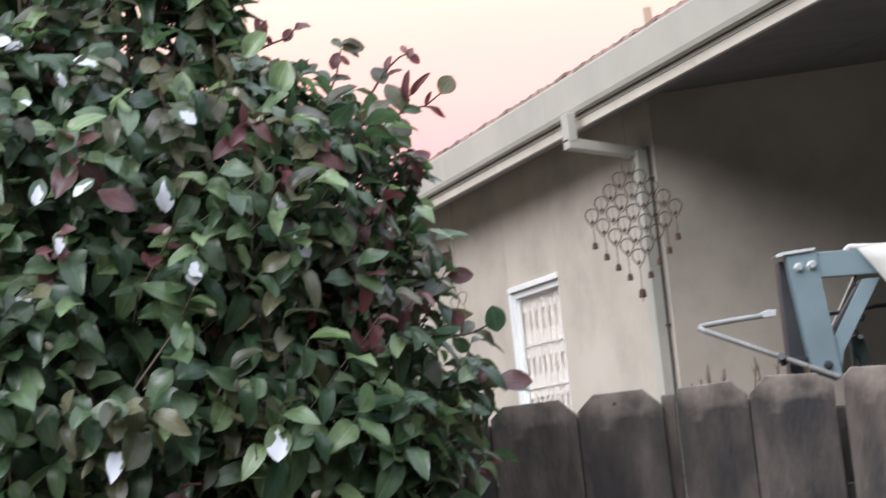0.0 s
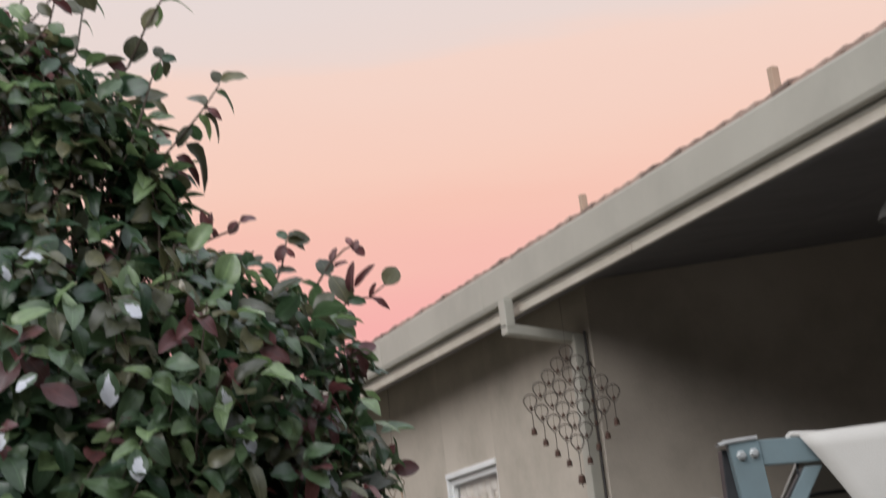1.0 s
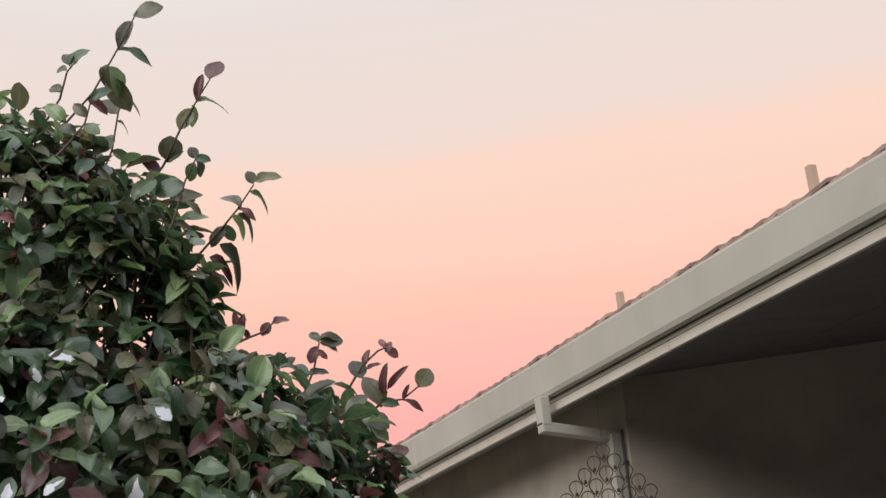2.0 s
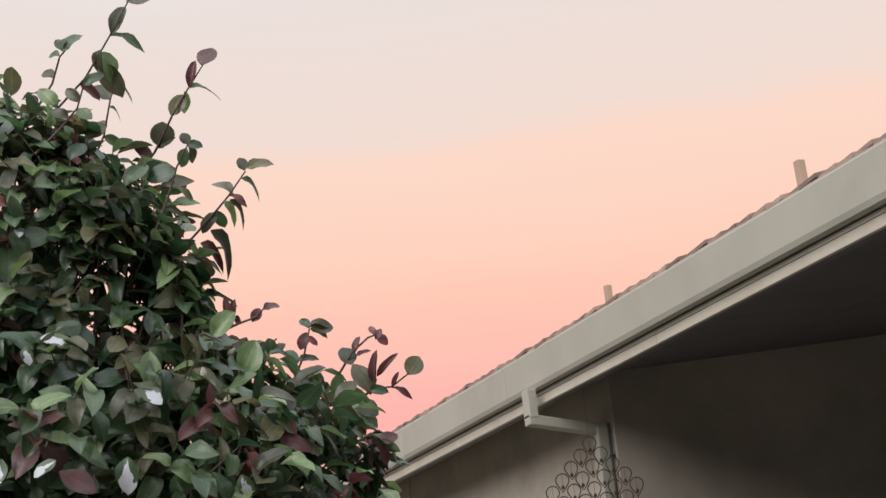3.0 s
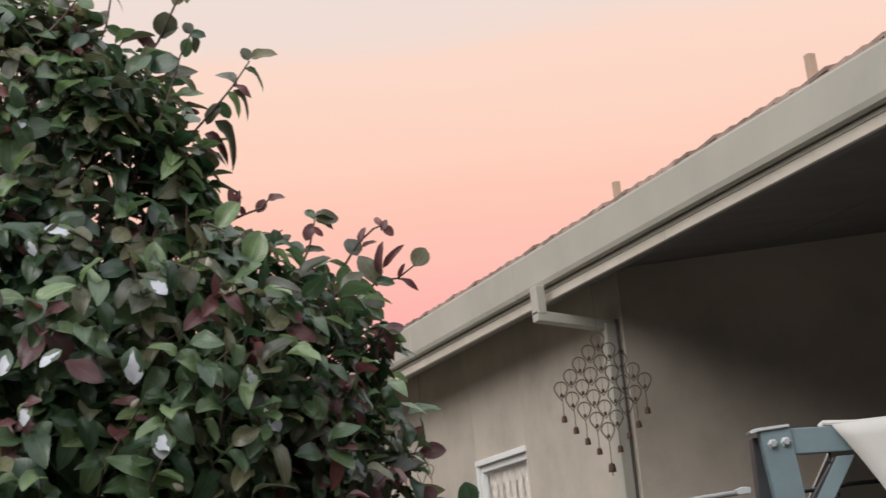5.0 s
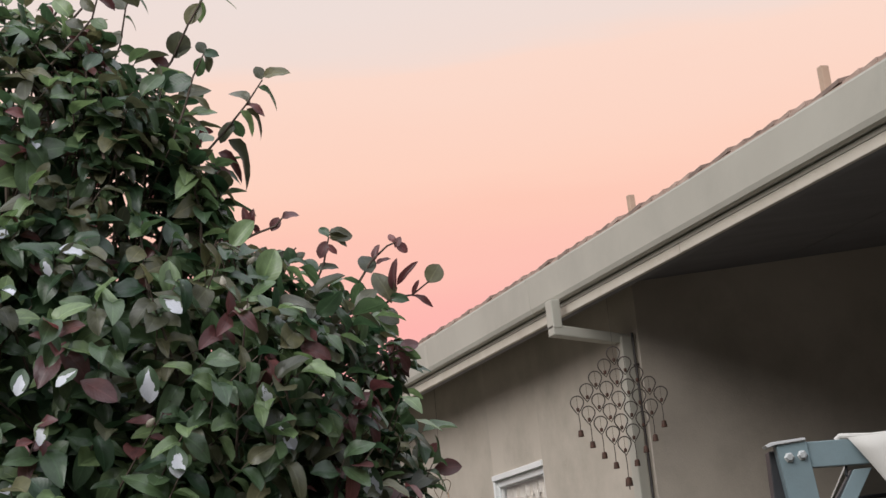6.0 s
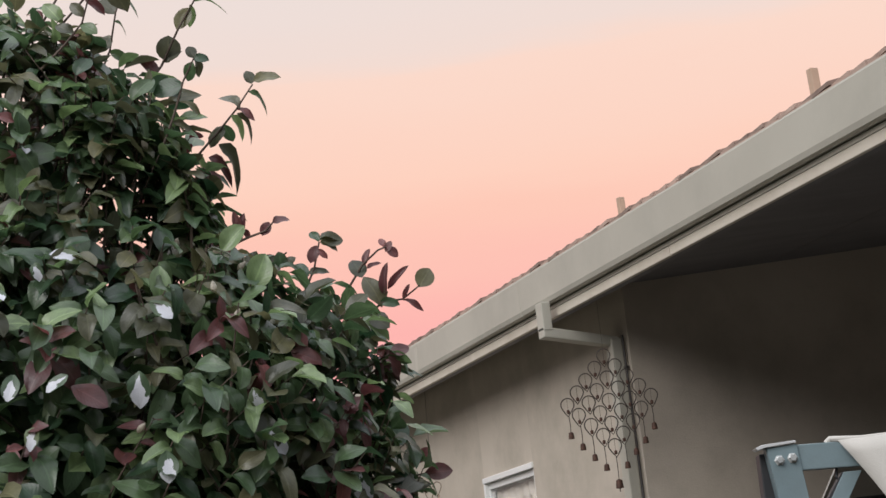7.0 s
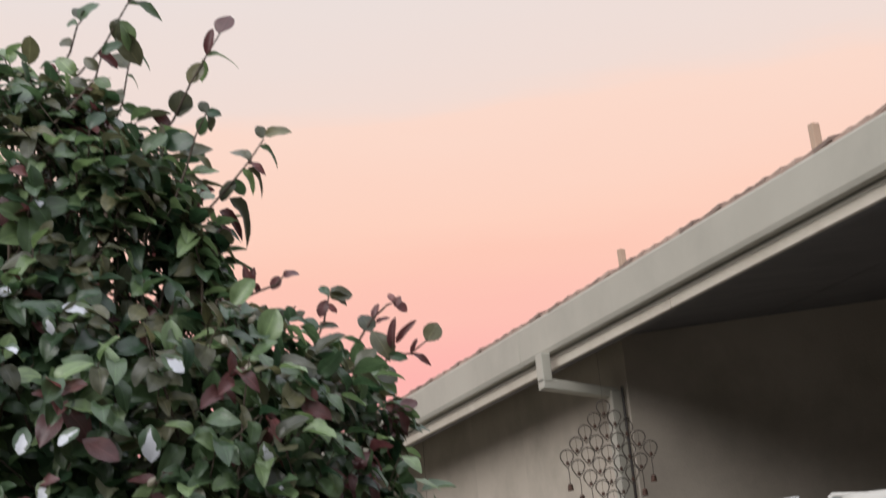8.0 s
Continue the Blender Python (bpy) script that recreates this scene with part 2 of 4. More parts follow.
def soften(bm, width):
    if width:
        bmesh.ops.bevel(bm, geom=bm.edges[:], offset=width, segments=2, profile=0.6, affect="EDGES", clamp_overlap=True)
    return bm


def block(a, b, bevel=0.0):
    bm = bmesh.new()
    bmesh.ops.create_cube(bm, size=1)
    for v in bm.verts:
        v.co = Vector([(p + q) / 2 + c * (q - p) for p, q, c in zip(a, b, v.co)])
    return soften(bm, bevel)


def prism(points, lo, hi, bevel=0.0):
    """A flat outline in the (x, z) plane, given a thickness from y = lo to y = hi."""
    bm = bmesh.new()
    front = [bm.verts.new((x, lo, z)) for x, z in points]
    rear = [bm.verts.new((x, hi, z)) for x, z in points]
    bm.faces.new(front)
    bm.faces.new(rear[::-1])
    for i in range(len(points)):
        j = (i + 1) % len(points)
        bm.faces.new((front[i], rear[i], rear[j], front[j]))
    bmesh.ops.recalc_face_normals(bm, faces=bm.faces[:])
    return soften(bm, bevel)


def tube(points, radius, sides=8, closed=False, taper=1.0, bm=None):
    bm = bm or bmesh.new()
    pts = [Vector(p) for p in points]
    rings = []
    count = len(pts)
    for i, p in enumerate(pts):
        if closed:
            way = pts[(i + 1) % count] - pts[i - 1]
        else:
            way = pts[min(i + 1, count - 1)] - pts[max(i - 1, 0)]
        way.normalize()
        side = way.cross(Vector((0.31, 0.9, 0.27)))
        side.normalize()
        up = way.cross(side)
        r = radius * (1 + (taper - 1) * i / max(count - 1, 1))
        rings.append([bm.verts.new(p + (side * math.cos(k * math.tau / sides) + up * math.sin(k * math.tau / sides)) * r) for k in range(sides)])
    for i in range(count if closed else count - 1):
        a, b = rings[i], rings[(i + 1) % count]
        for k in range(sides):
            bm.faces.new((a[k], a[(k + 1) % sides], b[(k + 1) % sides], b[k]))
    if not closed:
        bm.faces.new(rings[0][::-1])
        bm.faces.new(rings[-1])
    return bm


def lathe(profile, sides=16, bm=None, at=(0, 0, 0)):
    """(radius, z) pairs turned round the z axis."""
    bm = bm or bmesh.new()
    rings = [[bm.verts.new((at[0] + r * math.cos(k * math.tau / sides), at[1] + r * math.sin(k * math.tau / sides), at[2] + z)) for k in range(sides)] for r, z in profile]
    for a, b in zip(rings, rings[1:]):
        for k in range(sides):
            bm.faces.new((a[k], a[(k + 1) % sides], b[(k + 1) % sides], b[k]))
    bm.faces.new(rings[0][::-1])
    bm.faces.new(rings[-1])
    return bm


ORIGIN = Matrix.Identity(4)
HEAD = radians(20)
ACROSS = Vector((math.cos(HEAD), -math.sin(HEAD), 0))
AHEAD = Vector((math.sin(HEAD), math.cos(HEAD), 0))


def facing(origin, azimuth):
    """A frame whose x runs to the right and whose y runs away, for a thing turned to that azimuth from +y."""
    return Matrix.Translation(origin) @ Matrix.Rotation(-radians(azimuth), 4, "Z")


# ---------------------------------------------------------------- ground and house shell
def setting(name, bm, mat, label, category):
    return tagged(finish(name, bm, mat), label, category, kind="structure")


gbm = bmesh.new()
bmesh.ops.create_grid(gbm, x_segments=60, y_segments=60, size=1)
for v in gbm.verts:
    far = max(abs(v.co.x), abs(v.co.y))
    v.co = v.co * (6 + 1500 * far ** 6)
    v.co.z = 0.02 * noise.noise(Vector((v.co.x * 0.6, v.co.y * 0.6, 0))) - 0.02
setting("ground", gbm, SOIL, "bare brown soil with patches of grass", "ground")

CORNER_Y, WALL_X, EAVE_X = 6.17, 3.10, 2.80
def under_roof(points, base=-0.05):
    """Upright wall from an outline in plan, its top cut to the sloping ceiling."""
    bm = bmesh.new()
    low = [bm.verts.new((x, y, base)) for x, y in points]
    top = [bm.verts.new((x, y, 2.94 + 0.105 * (x - 2.93))) for x, y in points]
    bm.faces.new(low[::-1])
    bm.faces.new(top)
    for k in range(len(points)):
        q = (k + 1) % len(points)
        bm.faces.new((low[k], low[q], top[q], top[k]))
    return bm


setting("wall_side", under_roof([(WALL_X, 7.302), (WALL_X, CORNER_Y), (8.8, CORNER_Y), (8.8, CORNER_Y + 0.2), (WALL_X + 0.2, CORNER_Y + 0.2), (WALL_X + 0.2, 7.302)]),
        STUCCO, "beige stucco house wall turning a corner into the shaded porch", "wall")
setting("wall_side_beyond", block((WALL_X, 7.938, -0.05), (WALL_X + 0.2, 14.0, 2.955)), STUCCO, "beige stucco house wall running on past the window", "wall")
setting("wall_above_window", block((WALL_X, 7.302, 2.365), (WALL_X + 0.2, 7.938, 2.955)), STUCCO, "beige stucco wall above the window", "wall")
setting("wall_below_window", block((WALL_X, 7.302, -0.05), (WALL_X + 0.2, 7.938, 1.32)), STUCCO, "beige stucco wall below the window", "wall")
# next two walls are out of view, added to shut light out of the porch
setting("wall_porch_far", under_roof([(8.8, -2.0), (9.0, -2.0), (9.0, 14.0), (8.8, 14.0)]), STUCCO, "unseen beige stucco wall added to keep light out of the porch", "wall")
setting("wall_porch_near", under_roof([(4.6, -2.2), (9.0, -2.2), (9.0, -2.002), (4.6, -2.002)]), STUCCO, "unseen beige stucco wall added at the near end of the porch to block light", "wall")
setting("floor_porch", block((3.0, -2.0, -0.04), (8.8, CORNER_Y, 0.06), 0.01), CONCRETE, "dark grey concrete porch slab", "floor")
setting("wall_house_end", under_roof([(WALL_X + 0.21, 13.8), (8.79, 13.8), (8.79, 14.0), (WALL_X + 0.21, 14.0)]), STUCCO, "beige stucco end wall of the house", "wall")

# porch ceiling: one plane that climbs away from the gutter, boarded
cbm = bmesh.new()
SLOPE = 0.105
y0, y1 = -2.4, 14.3
edge = 2.93
for k in range(7):
    x_a, x_b = edge + k * 0.87, edge + (k + 1) * 0.87 - 0.006
    lift = lambda x: 2.925 + SLOPE * (x - edge)
    va = [cbm.verts.new((x, y, lift(x) + dz)) for dz in (0, 0.02) for x, y in ((x_a, y0), (x_b, y0), (x_b, y1), (x_a, y1))]
    for f in ((0, 1, 2, 3), (4, 5, 6, 7), (0, 1, 5, 4), (1, 2, 6, 5), (2, 3, 7, 6), (3, 0, 4, 7)):
        cbm.faces.new([va[i] for i in f])
setting("ceiling", cbm, SOFFIT_SHADED, "boarded soffit under the eave, its colour darkened for shade", "ceiling")

# fascia behind the gutter, and the lower lip board in two lengths with a joint
setting("trim_fascia", block((2.904, y0, 2.866), (2.93, y1, 3.03)), GUTTER_PAINT, "taupe painted fascia board behind the gutter", "fascia")
setting("trim_lip", block((2.835, y0, 2.838), (2.853, 5.235, 2.874), 0.003), TRIM_PAINT, "cream painted lip board under the gutter", "trim")
setting("trim_lip_beyond", block((2.834, 5.238, 2.837), (2.852, y1, 2.873), 0.003), TRIM_PAINT, "cream painted lip board with a butt joint", "trim")
setting("trim_fillet", block((2.832, y0, 2.8745), (2.90, y1, 2.889)), GUTTER_PAINT, "taupe painted fillet between the gutter and the lip", "trim")
# board behind the lip, its dark colour stands in for the eave's shade
setting("trim_soffit_board", block((2.854, y0, 2.846), (2.903, y1, 2.872)), SOFFIT_SHADED, "soffit board behind the lip, coloured dark for the shade there", "trim")

# ---------------------------------------------------------------- gutter
gutter = thing("gutter", pose(0, 0, 0), "light taupe painted metal box gutter along the eave", "gutter")
def gutter_length(ya, yb):
    outline = [(2.896, 3.035), (2.896, 2.906), (2.818, 2.891), (2.803, 2.897), (2.798, 2.915), (2.798, 3.030), (2.798, 3.045), (2.800, 3.052), (2.806, 3.054),
               (2.812, 3.048), (2.806, 3.040), (2.806, 2.918), (2.820, 2.900), (2.890, 2.913), (2.890, 3.035)]
    return prism(outline, ya, yb)
for ya, yb in ((y0, 1.9), (1.902, 6.548), (6.55, 7.9), (7.902, y1)):
    part("trough", gutter_length(ya, yb), GUTTER_PAINT, gutter)
for yj in (1.9, 6.55, 7.9):
    part("seam_band", prism([(2.896, 2.9045), (2.817, 2.8895), (2.802, 2.8955), (2.7967, 2.914), (2.7972, 3.030), (2.802, 3.030), (2.802, 2.914), (2.818, 2.893), (2.896, 2.908)], yj - 0.02, yj + 0.02), GUTTER_PAINT, gutter)

# ---------------------------------------------------------------- downspout
spout = thing("downspout", pose(0, 0, 0), "taupe square metal downspout with an elbow across to the wall", "downspout")
part("outlet", block((2.757, 6.222, 2.775), (2.797, 6.286, 2.893), 0.005), GUTTER_PAINT, spout)
arm = prism([(2.757, 2.748), (2.785, 2.745), (3.085, 2.698), (3.085, 2.738), (2.797, 2.786), (2.757, 2.792)], 6.224, 6.284, 0.005)
part("arm", arm, GUTTER_PAINT, spout)
part("pipe", block((3.044, 6.212, 0.05), (3.092, 6.274, 2.729), 0.006), GUTTER_PAINT, spout)
for zs in (1.3, 0.7):
    part("strap", block((3.041, 6.20, zs), (3.097, 6.288, zs + 0.025), 0.003), GUTTER_PAINT, spout)
part("shoe", prism([(3.092, 0.10), (3.036, 0.10), (2.93, 0.03), (2.94, 0.0), (3.092, 0.0)], 6.214, 6.272, 0.004), GUTTER_PAINT, spout)

cable = thing("cable", pose(0, 0, 0), "thin dark cable running down the house wall corner", "cable")
part("lead", tube([(3.086, 6.192 + 0.003 * math.sin(z * 5), z) for z in [2.738 - 0.193 * k for k in range(15)]], 0.0055), CABLE_BLACK, cable)
for zs in (2.6, 2.0, 1.4, 0.6):
    part("clip", block((3.078, 6.184, zs), (3.096, 6.202, zs + 0.010), 0.002), CABLE_BLACK, cable)

# ---------------------------------------------------------------- window
WY0, WY1, WZ0, WZ1 = 7.302, 7.938, 1.32, 2.363
win = thing("window_1", pose(0, 0, 0), "white framed window with a tiered lace curtain behind glass", "window", kind="structure")
part("window_head", block((3.090, WY0 - 0.004, WZ1 - 0.024), (3.20, WY1 + 0.004, WZ1 + 0.003), 0.003), WHITE_PAINT, win)
part("window_sill", block((3.06, WY0 - 0.02, WZ0), (3.20, WY1 + 0.02, WZ0 + 0.035), 0.004), WHITE_PAINT, win)
part("jamb", block((3.103, WY0 + 0.001, WZ0 + 0.036), (3.198, WY0 + 0.014, WZ1 - 0.025), 0.002), WHITE_PAINT, win)
part("jamb", block((3.094, WY1 - 0.018, WZ0 + 0.036), (3.198, WY1 + 0.004, WZ1 - 0.025), 0.003), WHITE_PAINT, win)
sash = part("sash", block((3.112, WY0 + 0.015, WZ1 - 0.056), (3.14, WY1 - 0.019, WZ1 - 0.026), 0.002), WHITE_PAINT, win)
for ya, yb in ((WY0 + 0.015, WY0 + 0.035), (WY1 - 0.036, WY1 - 0.019)):
    part("stile", block((3.113, ya, WZ0 + 0.038), (3.139, yb, WZ1 - 0.057), 0.002), WHITE_PAINT, sash)
part("bottom_rail", block((3.113, WY0 + 0.036, WZ0 + 0.038), (3.139, WY1 - 0.037, WZ0 + 0.075), 0.002), WHITE_PAINT, sash)
pane = part("pane", block((3.125, WY0 + 0.034, WZ0 + 0.073), (3.128, WY1 - 0.035, WZ1 - 0.055)), GLASS, win)
pane.visible_shadow = False


def curtain_tier(z0, z1, slots, mat):
    """A gathered band of lace with a row of tall openings."""
    bm = bmesh.new()
    cols = slots * 4
    rows = 7
    grid = []
    for r in range(rows + 1):
        line = []
        for c in range(cols + 1):
            y = WY0 + 0.03 + (WY1 - WY0 - 0.06) * c / cols
            line.append(bm.verts.new((3.150 + 0.005 * math.sin(c * 1.57) + 0.002 * math.sin(c * 0.7 + r), y, z0 + (z1 - z0) * r / rows)))
        grid.append(line)
    for r in range(rows):
        for c in range(cols):
            if c % 4 == 2 and 2 <= r <= rows - 3:
                continue
            bm.faces.new((grid[r][c], grid[r][c + 1], grid[r + 1][c + 1], grid[r + 1][c]))
    return bm


drape = thing("lace_curtain", pose(0, 0, 0), "pale cream lace curtain hanging in tiers behind the window", "curtain")
for z0, z1, slots, mt in ((2.07, 2.30, 7, LACE), (1.86, 2.062, 8, LACE), (1.70, 1.854, 9, LACE), (1.36, 1.694, 7, LACE)):
    part("tier", curtain_tier(z0, z1, slots, mt), mt, drape)
for zb in (2.064, 1.857, 1.697):
    part("hem", tube([(3.142 + 0.002 * math.sin(k), WY0 + 0.03 + (WY1 - WY0 - 0.06) * k / 20, zb) for k in range(21)], 0.004, 6), WHITE_PAINT, drape)
part("rod", tube([(3.152, WY0 + 0.02, 2.306), (3.152, WY1 - 0.03, 2.306)], 0.006), WHITE_PAINT, drape)
part("lining", block((3.1528, WY0 + 0.02, 1.36), (3.1565, WY1 - 0.03, 2.31)), LACE_DARK, drape)

# ---------------------------------------------------------------- fence
FENCE = Matrix.Translation((1.162, 2.712, 0)) @ Matrix.Rotation(-math.atan2(0.4626, 0.8865), 4, "Z")
fence = thing("fence", FENCE, "weathered dark grey-brown wooden dog-ear picket fence", "fence")


def picket(x0, x1, top, ear_l=0.026, ear_r=0.026, lean=0.0, hole=False, nail=False):
    mid = (x0 + x1) / 2
    rise = 0.003 * math.sin(x0 * 40)
    outline = [(x0, 0.04), (x1, 0.04), (x1, top - ear_r), (x1 - ear_r * 1.05, top + rise)]
    if ear_l:
        outline += [(x0 + ear_l * 1.05, top - rise), (x0, top - ear_l)]
    else:
        outline += [(x0, top - rise)]
    bm = prism([(x - mid, z) for x, z in outline], 0.0, 0.017, 0.0022)
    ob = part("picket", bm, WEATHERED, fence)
    ob.location = (mid, 0.002 * math.sin(mid * 23), 0)
    ob.rotation_euler = (0, radians(lean), radians(1.2 * math.sin(mid * 31)))
    if nail:
        for off in (-0.008,):
            nb = lathe([(0.0035, -0.002), (0.0035, 0.0), (0.001, 0.001)], 8)
            bmesh.ops.rotate(nb, verts=nb.verts[:], matrix=Matrix.Rotation(radians(90), 3, "X"))
            bmesh.ops.translate(nb, verts=nb.verts[:], vec=(off, 0.0, top - 0.022 + 0.004 * math.sin(mid * 90 + off)))
            part("nail", nb, IRON, ob, "dark rusted nail head")
    if hole:
        hb = lathe([(0.0165, -0.003), (0.0165, 0.0006), (0.0135, 0.0012), (0.002, 0.0009)], 16)
        bmesh.ops.rotate(hb, verts=hb.verts[:], matrix=Matrix.Rotation(radians(90), 3, "X"))
        bmesh.ops.translate(hb, verts=hb.verts[:], vec=(0.5 * (0.53 + 0.54) - mid, 0.0, 1.617))
        part("knot", hb, KNOT_DARK, ob, "dark round knot")
    return ob


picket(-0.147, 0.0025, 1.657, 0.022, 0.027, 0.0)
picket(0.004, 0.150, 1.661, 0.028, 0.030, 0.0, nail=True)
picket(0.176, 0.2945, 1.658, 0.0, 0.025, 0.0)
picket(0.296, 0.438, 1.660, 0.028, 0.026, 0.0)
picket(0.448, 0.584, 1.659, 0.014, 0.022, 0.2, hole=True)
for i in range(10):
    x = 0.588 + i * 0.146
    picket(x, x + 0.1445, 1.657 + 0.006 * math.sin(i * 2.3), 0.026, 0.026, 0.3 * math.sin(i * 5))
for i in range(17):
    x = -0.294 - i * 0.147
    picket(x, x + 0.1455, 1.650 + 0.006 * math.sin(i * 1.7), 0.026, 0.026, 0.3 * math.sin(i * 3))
for xb in (-0.1475, 0.0032, 0.2953):
    part("backing_strip", block((xb - 0.018, 0.022, 0.05), (xb + 0.018, 0.036, 1.625), 0.002), WEATHERED, fence)
part("batten", block((0.148, 0.022, 0.04), (0.1715, 0.040, 1.648), 0.003), WEATHERED, fence)
for zr in (0.35, 1.38):
    part("rail", block((-2.85, 0.042, zr), (2.05, 0.078, zr + 0.088), 0.004), WEATHERED, fence)
for xp in (-2.6, -1.0, 0.395, 1.15, 1.95):
    part("post", block((xp, 0.080, 0.0), (xp + 0.088, 0.168, 1.60), 0.005), WEATHERED, fence)

# dry stems that stand up behind the fence
for i in range(16):
    x = 0.20 + 0.0145 * i + 0.006 * math.sin(i * 7.7)
    if i in (5, 6, 7, 11):
        continue
    top = 1.668 + 0.024 * abs(math.sin(i * 2.9)) + (0.016 if i in (3, 9, 10) else 0)
    stem = thing("dry_stem", FENCE @ Matrix.Translation((x, 0.27 + 0.03 * math.sin(i * 4.1), 0)), "thin dry brown plant stem behind the fence", "plant", group="dry stems behind the fence")
    bend = 0.012 * math.sin(i * 3.3)
    part("stalk", tube([(0, 0, 0), (0.01 * math.sin(i), 0, 0.8), (bend * 0.4, 0, top - 0.05), (bend, 0, top)], 0.0030, 6, taper=0.5), DRY_STEM, stem)
    for k in range(2):
        a = i * 1.9 + k * 2.6
        part("dry_leaf", prism([(bend * 0.6, top - 0.030 - 0.015 * k), (bend + 0.006 * math.cos(a), top - 0.012 - 0.012 * k), (bend + 0.010 * math.cos(a), top + 0.004 - 0.012 * k), (bend + 0.003 * math.cos(a) + 0.002, top - 0.016 - 0.012 * k)], -0.001, 0.001), DRY_STEM, stem)

# ---------------------------------------------------------------- canopy swing frame behind the fence
SWING = facing((0, 0, 0), 20) @ Matrix.Translation((0, 3.4, 0))
swing = thing("canopy_swing", SWING, "blue-grey steel garden swing frame with a beige canvas canopy", "garden swing")
part("front_bar", prism([(0.640, 1.908), (0.700, 1.910), (0.722, 1.660), (0.708, 1.650), (0.672, 1.668), (0.664, 1.690)], -0.004, 0.0, 0.0012), STEEL_BLUE, swing)
part("bar_flange", prism([(0.6385, 1.907), (0.6425, 1.907), (0.6665, 1.690), (0.6625, 1.690)], 0.0005, 0.028), STEEL_BLUE, swing)
part("end_cap", prism([(0.617, 1.909), (0.630, 1.914), (0.698, 1.917), (0.698, 1.912), (0.636, 1.908), (0.622, 1.904)], -0.010, 0.03, 0.001), PLASTIC_WHITE, swing, "white plastic end cap")
part("top_bar", prism([(0.700, 1.909), (0.702, 1.858), (0.86, 1.853), (0.86, 1.904)], 0.002, 0.032, 0.002), STEEL_BLUE, swing)
part("brace", prism([(0.786, 1.846), (0.822, 1.846), (0.732, 1.706), (0.724, 1.672), (0.715, 1.735)], 0.004, 0.010, 0.001), STEEL_BLUE, swing)
part("brace_flange", prism([(0.783, 1.846), (0.818, 1.846), (0.742, 1.722), (0.711, 1.745)], 0.0105, 0.034), STEEL_DARK, swing, "dark steel")
part("rear_post", prism([(0.630, 1.90), (0.655, 1.90), (0.684, 1.66), (0.676, 0.0), (0.606, 0.0)], 0.032, 0.075, 0.002), STEEL_DARK, swing, "dark steel")
part("cross_tie", block((0.604, 0.006, 1.697), (0.668, 0.02, 1.704), 0.001), STEEL_DARK, swing, "dark steel")


def bolt(x, z, r, mat):
    bm = lathe([(r * 1.35, 0.0), (r * 1.35, 0.0015), (r, 0.002), (r, 0.009), (r * 0.8, 0.0105)], 6)
    bmesh.ops.rotate(bm, verts=bm.verts[:], matrix=Matrix.Rotation(radians(90), 3, "X"))
    bmesh.ops.translate(bm, verts=bm.verts[:], vec=(x, -0.004, z))
    return part("bolt", bm, mat, swing)


bolt(0.662, 1.881, 0.0078, STEEL_BOLT)
bolt(0.688, 1.883, 0.0078, STEEL_BOLT)
bolt(0.696, 1.683, 0.0072, STEEL_DARK)
part("stay_rod", tube([(0.600, 0.05, 1.797), (0.52, 0.04, 1.792), (0.466, 0.03, 1.787), (0.457, 0.027, 1.785), (0.456, 0.02, 1.781), (0.464, 0.01, 1.775), (0.58, -0.01, 1.719), (0.713, -0.014, 1.657)], 0.0056, 10), STEEL_PALE, swing, "pale bent steel tube")
part("rod_cap", prism([(0.583, 1.802), (0.598, 1.807), (0.616, 1.804), (0.614, 1.792), (0.588, 1.791)], 0.036, 0.058, 0.002), PLASTIC_WHITE, swing, "white plastic end cap")
part("rod_clamp", tube([(0.604, -0.022, 1.709), (0.611, 0.006, 1.697)], 0.008, 10), STEEL_DARK, swing, "dark steel")
part("hanger_rod", tube([(0.702, 0.10, 1.790), (0.78, 0.10, 1.790), (0.83, 0.11, 1.796), (0.98, 0.13, 1.797)], 0.0048, 8), STEEL_DARK, swing, "dark steel")
part("spring_hook", tube([(0.786, 0.09, 1.792), (0.792, 0.088, 1.786), (0.798, 0.087, 1.776), (0.795, 0.087, 1.768), (0.788, 0.088, 1.770), (0.779, 0.088, 1.765), (0.777, 0.088, 1.752), (0.783, 0.088, 1.738)], 0.0035, 8), STEEL_DARK, swing, "dark steel")
part("tie_hook", tube([(0.776, 0.02, 1.855), (0.772, 0.016, 1.838), (0.779, 0.016, 1.829), (0.785, 0.018, 1.84)], 0.003, 8), STEEL_DARK, swing, "dark steel")
part("hinge_plate", prism([(0.764, 1.736), (0.777, 1.742), (0.790, 1.733), (0.798, 1.70), (0.800, 1.640), (0.778, 1.640), (0.778, 1.69), (0.772, 1.70), (0.764, 1.66)], 0.075, 0.10, 0.003), RUBBER_GREEN, swing, "dark green weathered bracket")
part("hinge_pin", tube([(0.783, 0.064, 1.735), (0.783, 0.105, 1.735)], 0.0045, 8), STEEL_BOLT, swing)
for xs in (1.95,):
    part("far_post", block((xs, 0.0, 0.0), (xs + 0.05, 0.05, 1.93), 0.004), STEEL_BLUE, swing)
part("ridge_tube", tube([(0.86, 0.017, 1.888), (1.99, 0.02, 1.925)], 0.014, 12), STEEL_BLUE, swing)
for xs in (0.606, 1.95):
    part("foot", block((xs, -0.35, 0.0), (xs + 0.05, 0.45, 0.045), 0.005), STEEL_BLUE, swing)

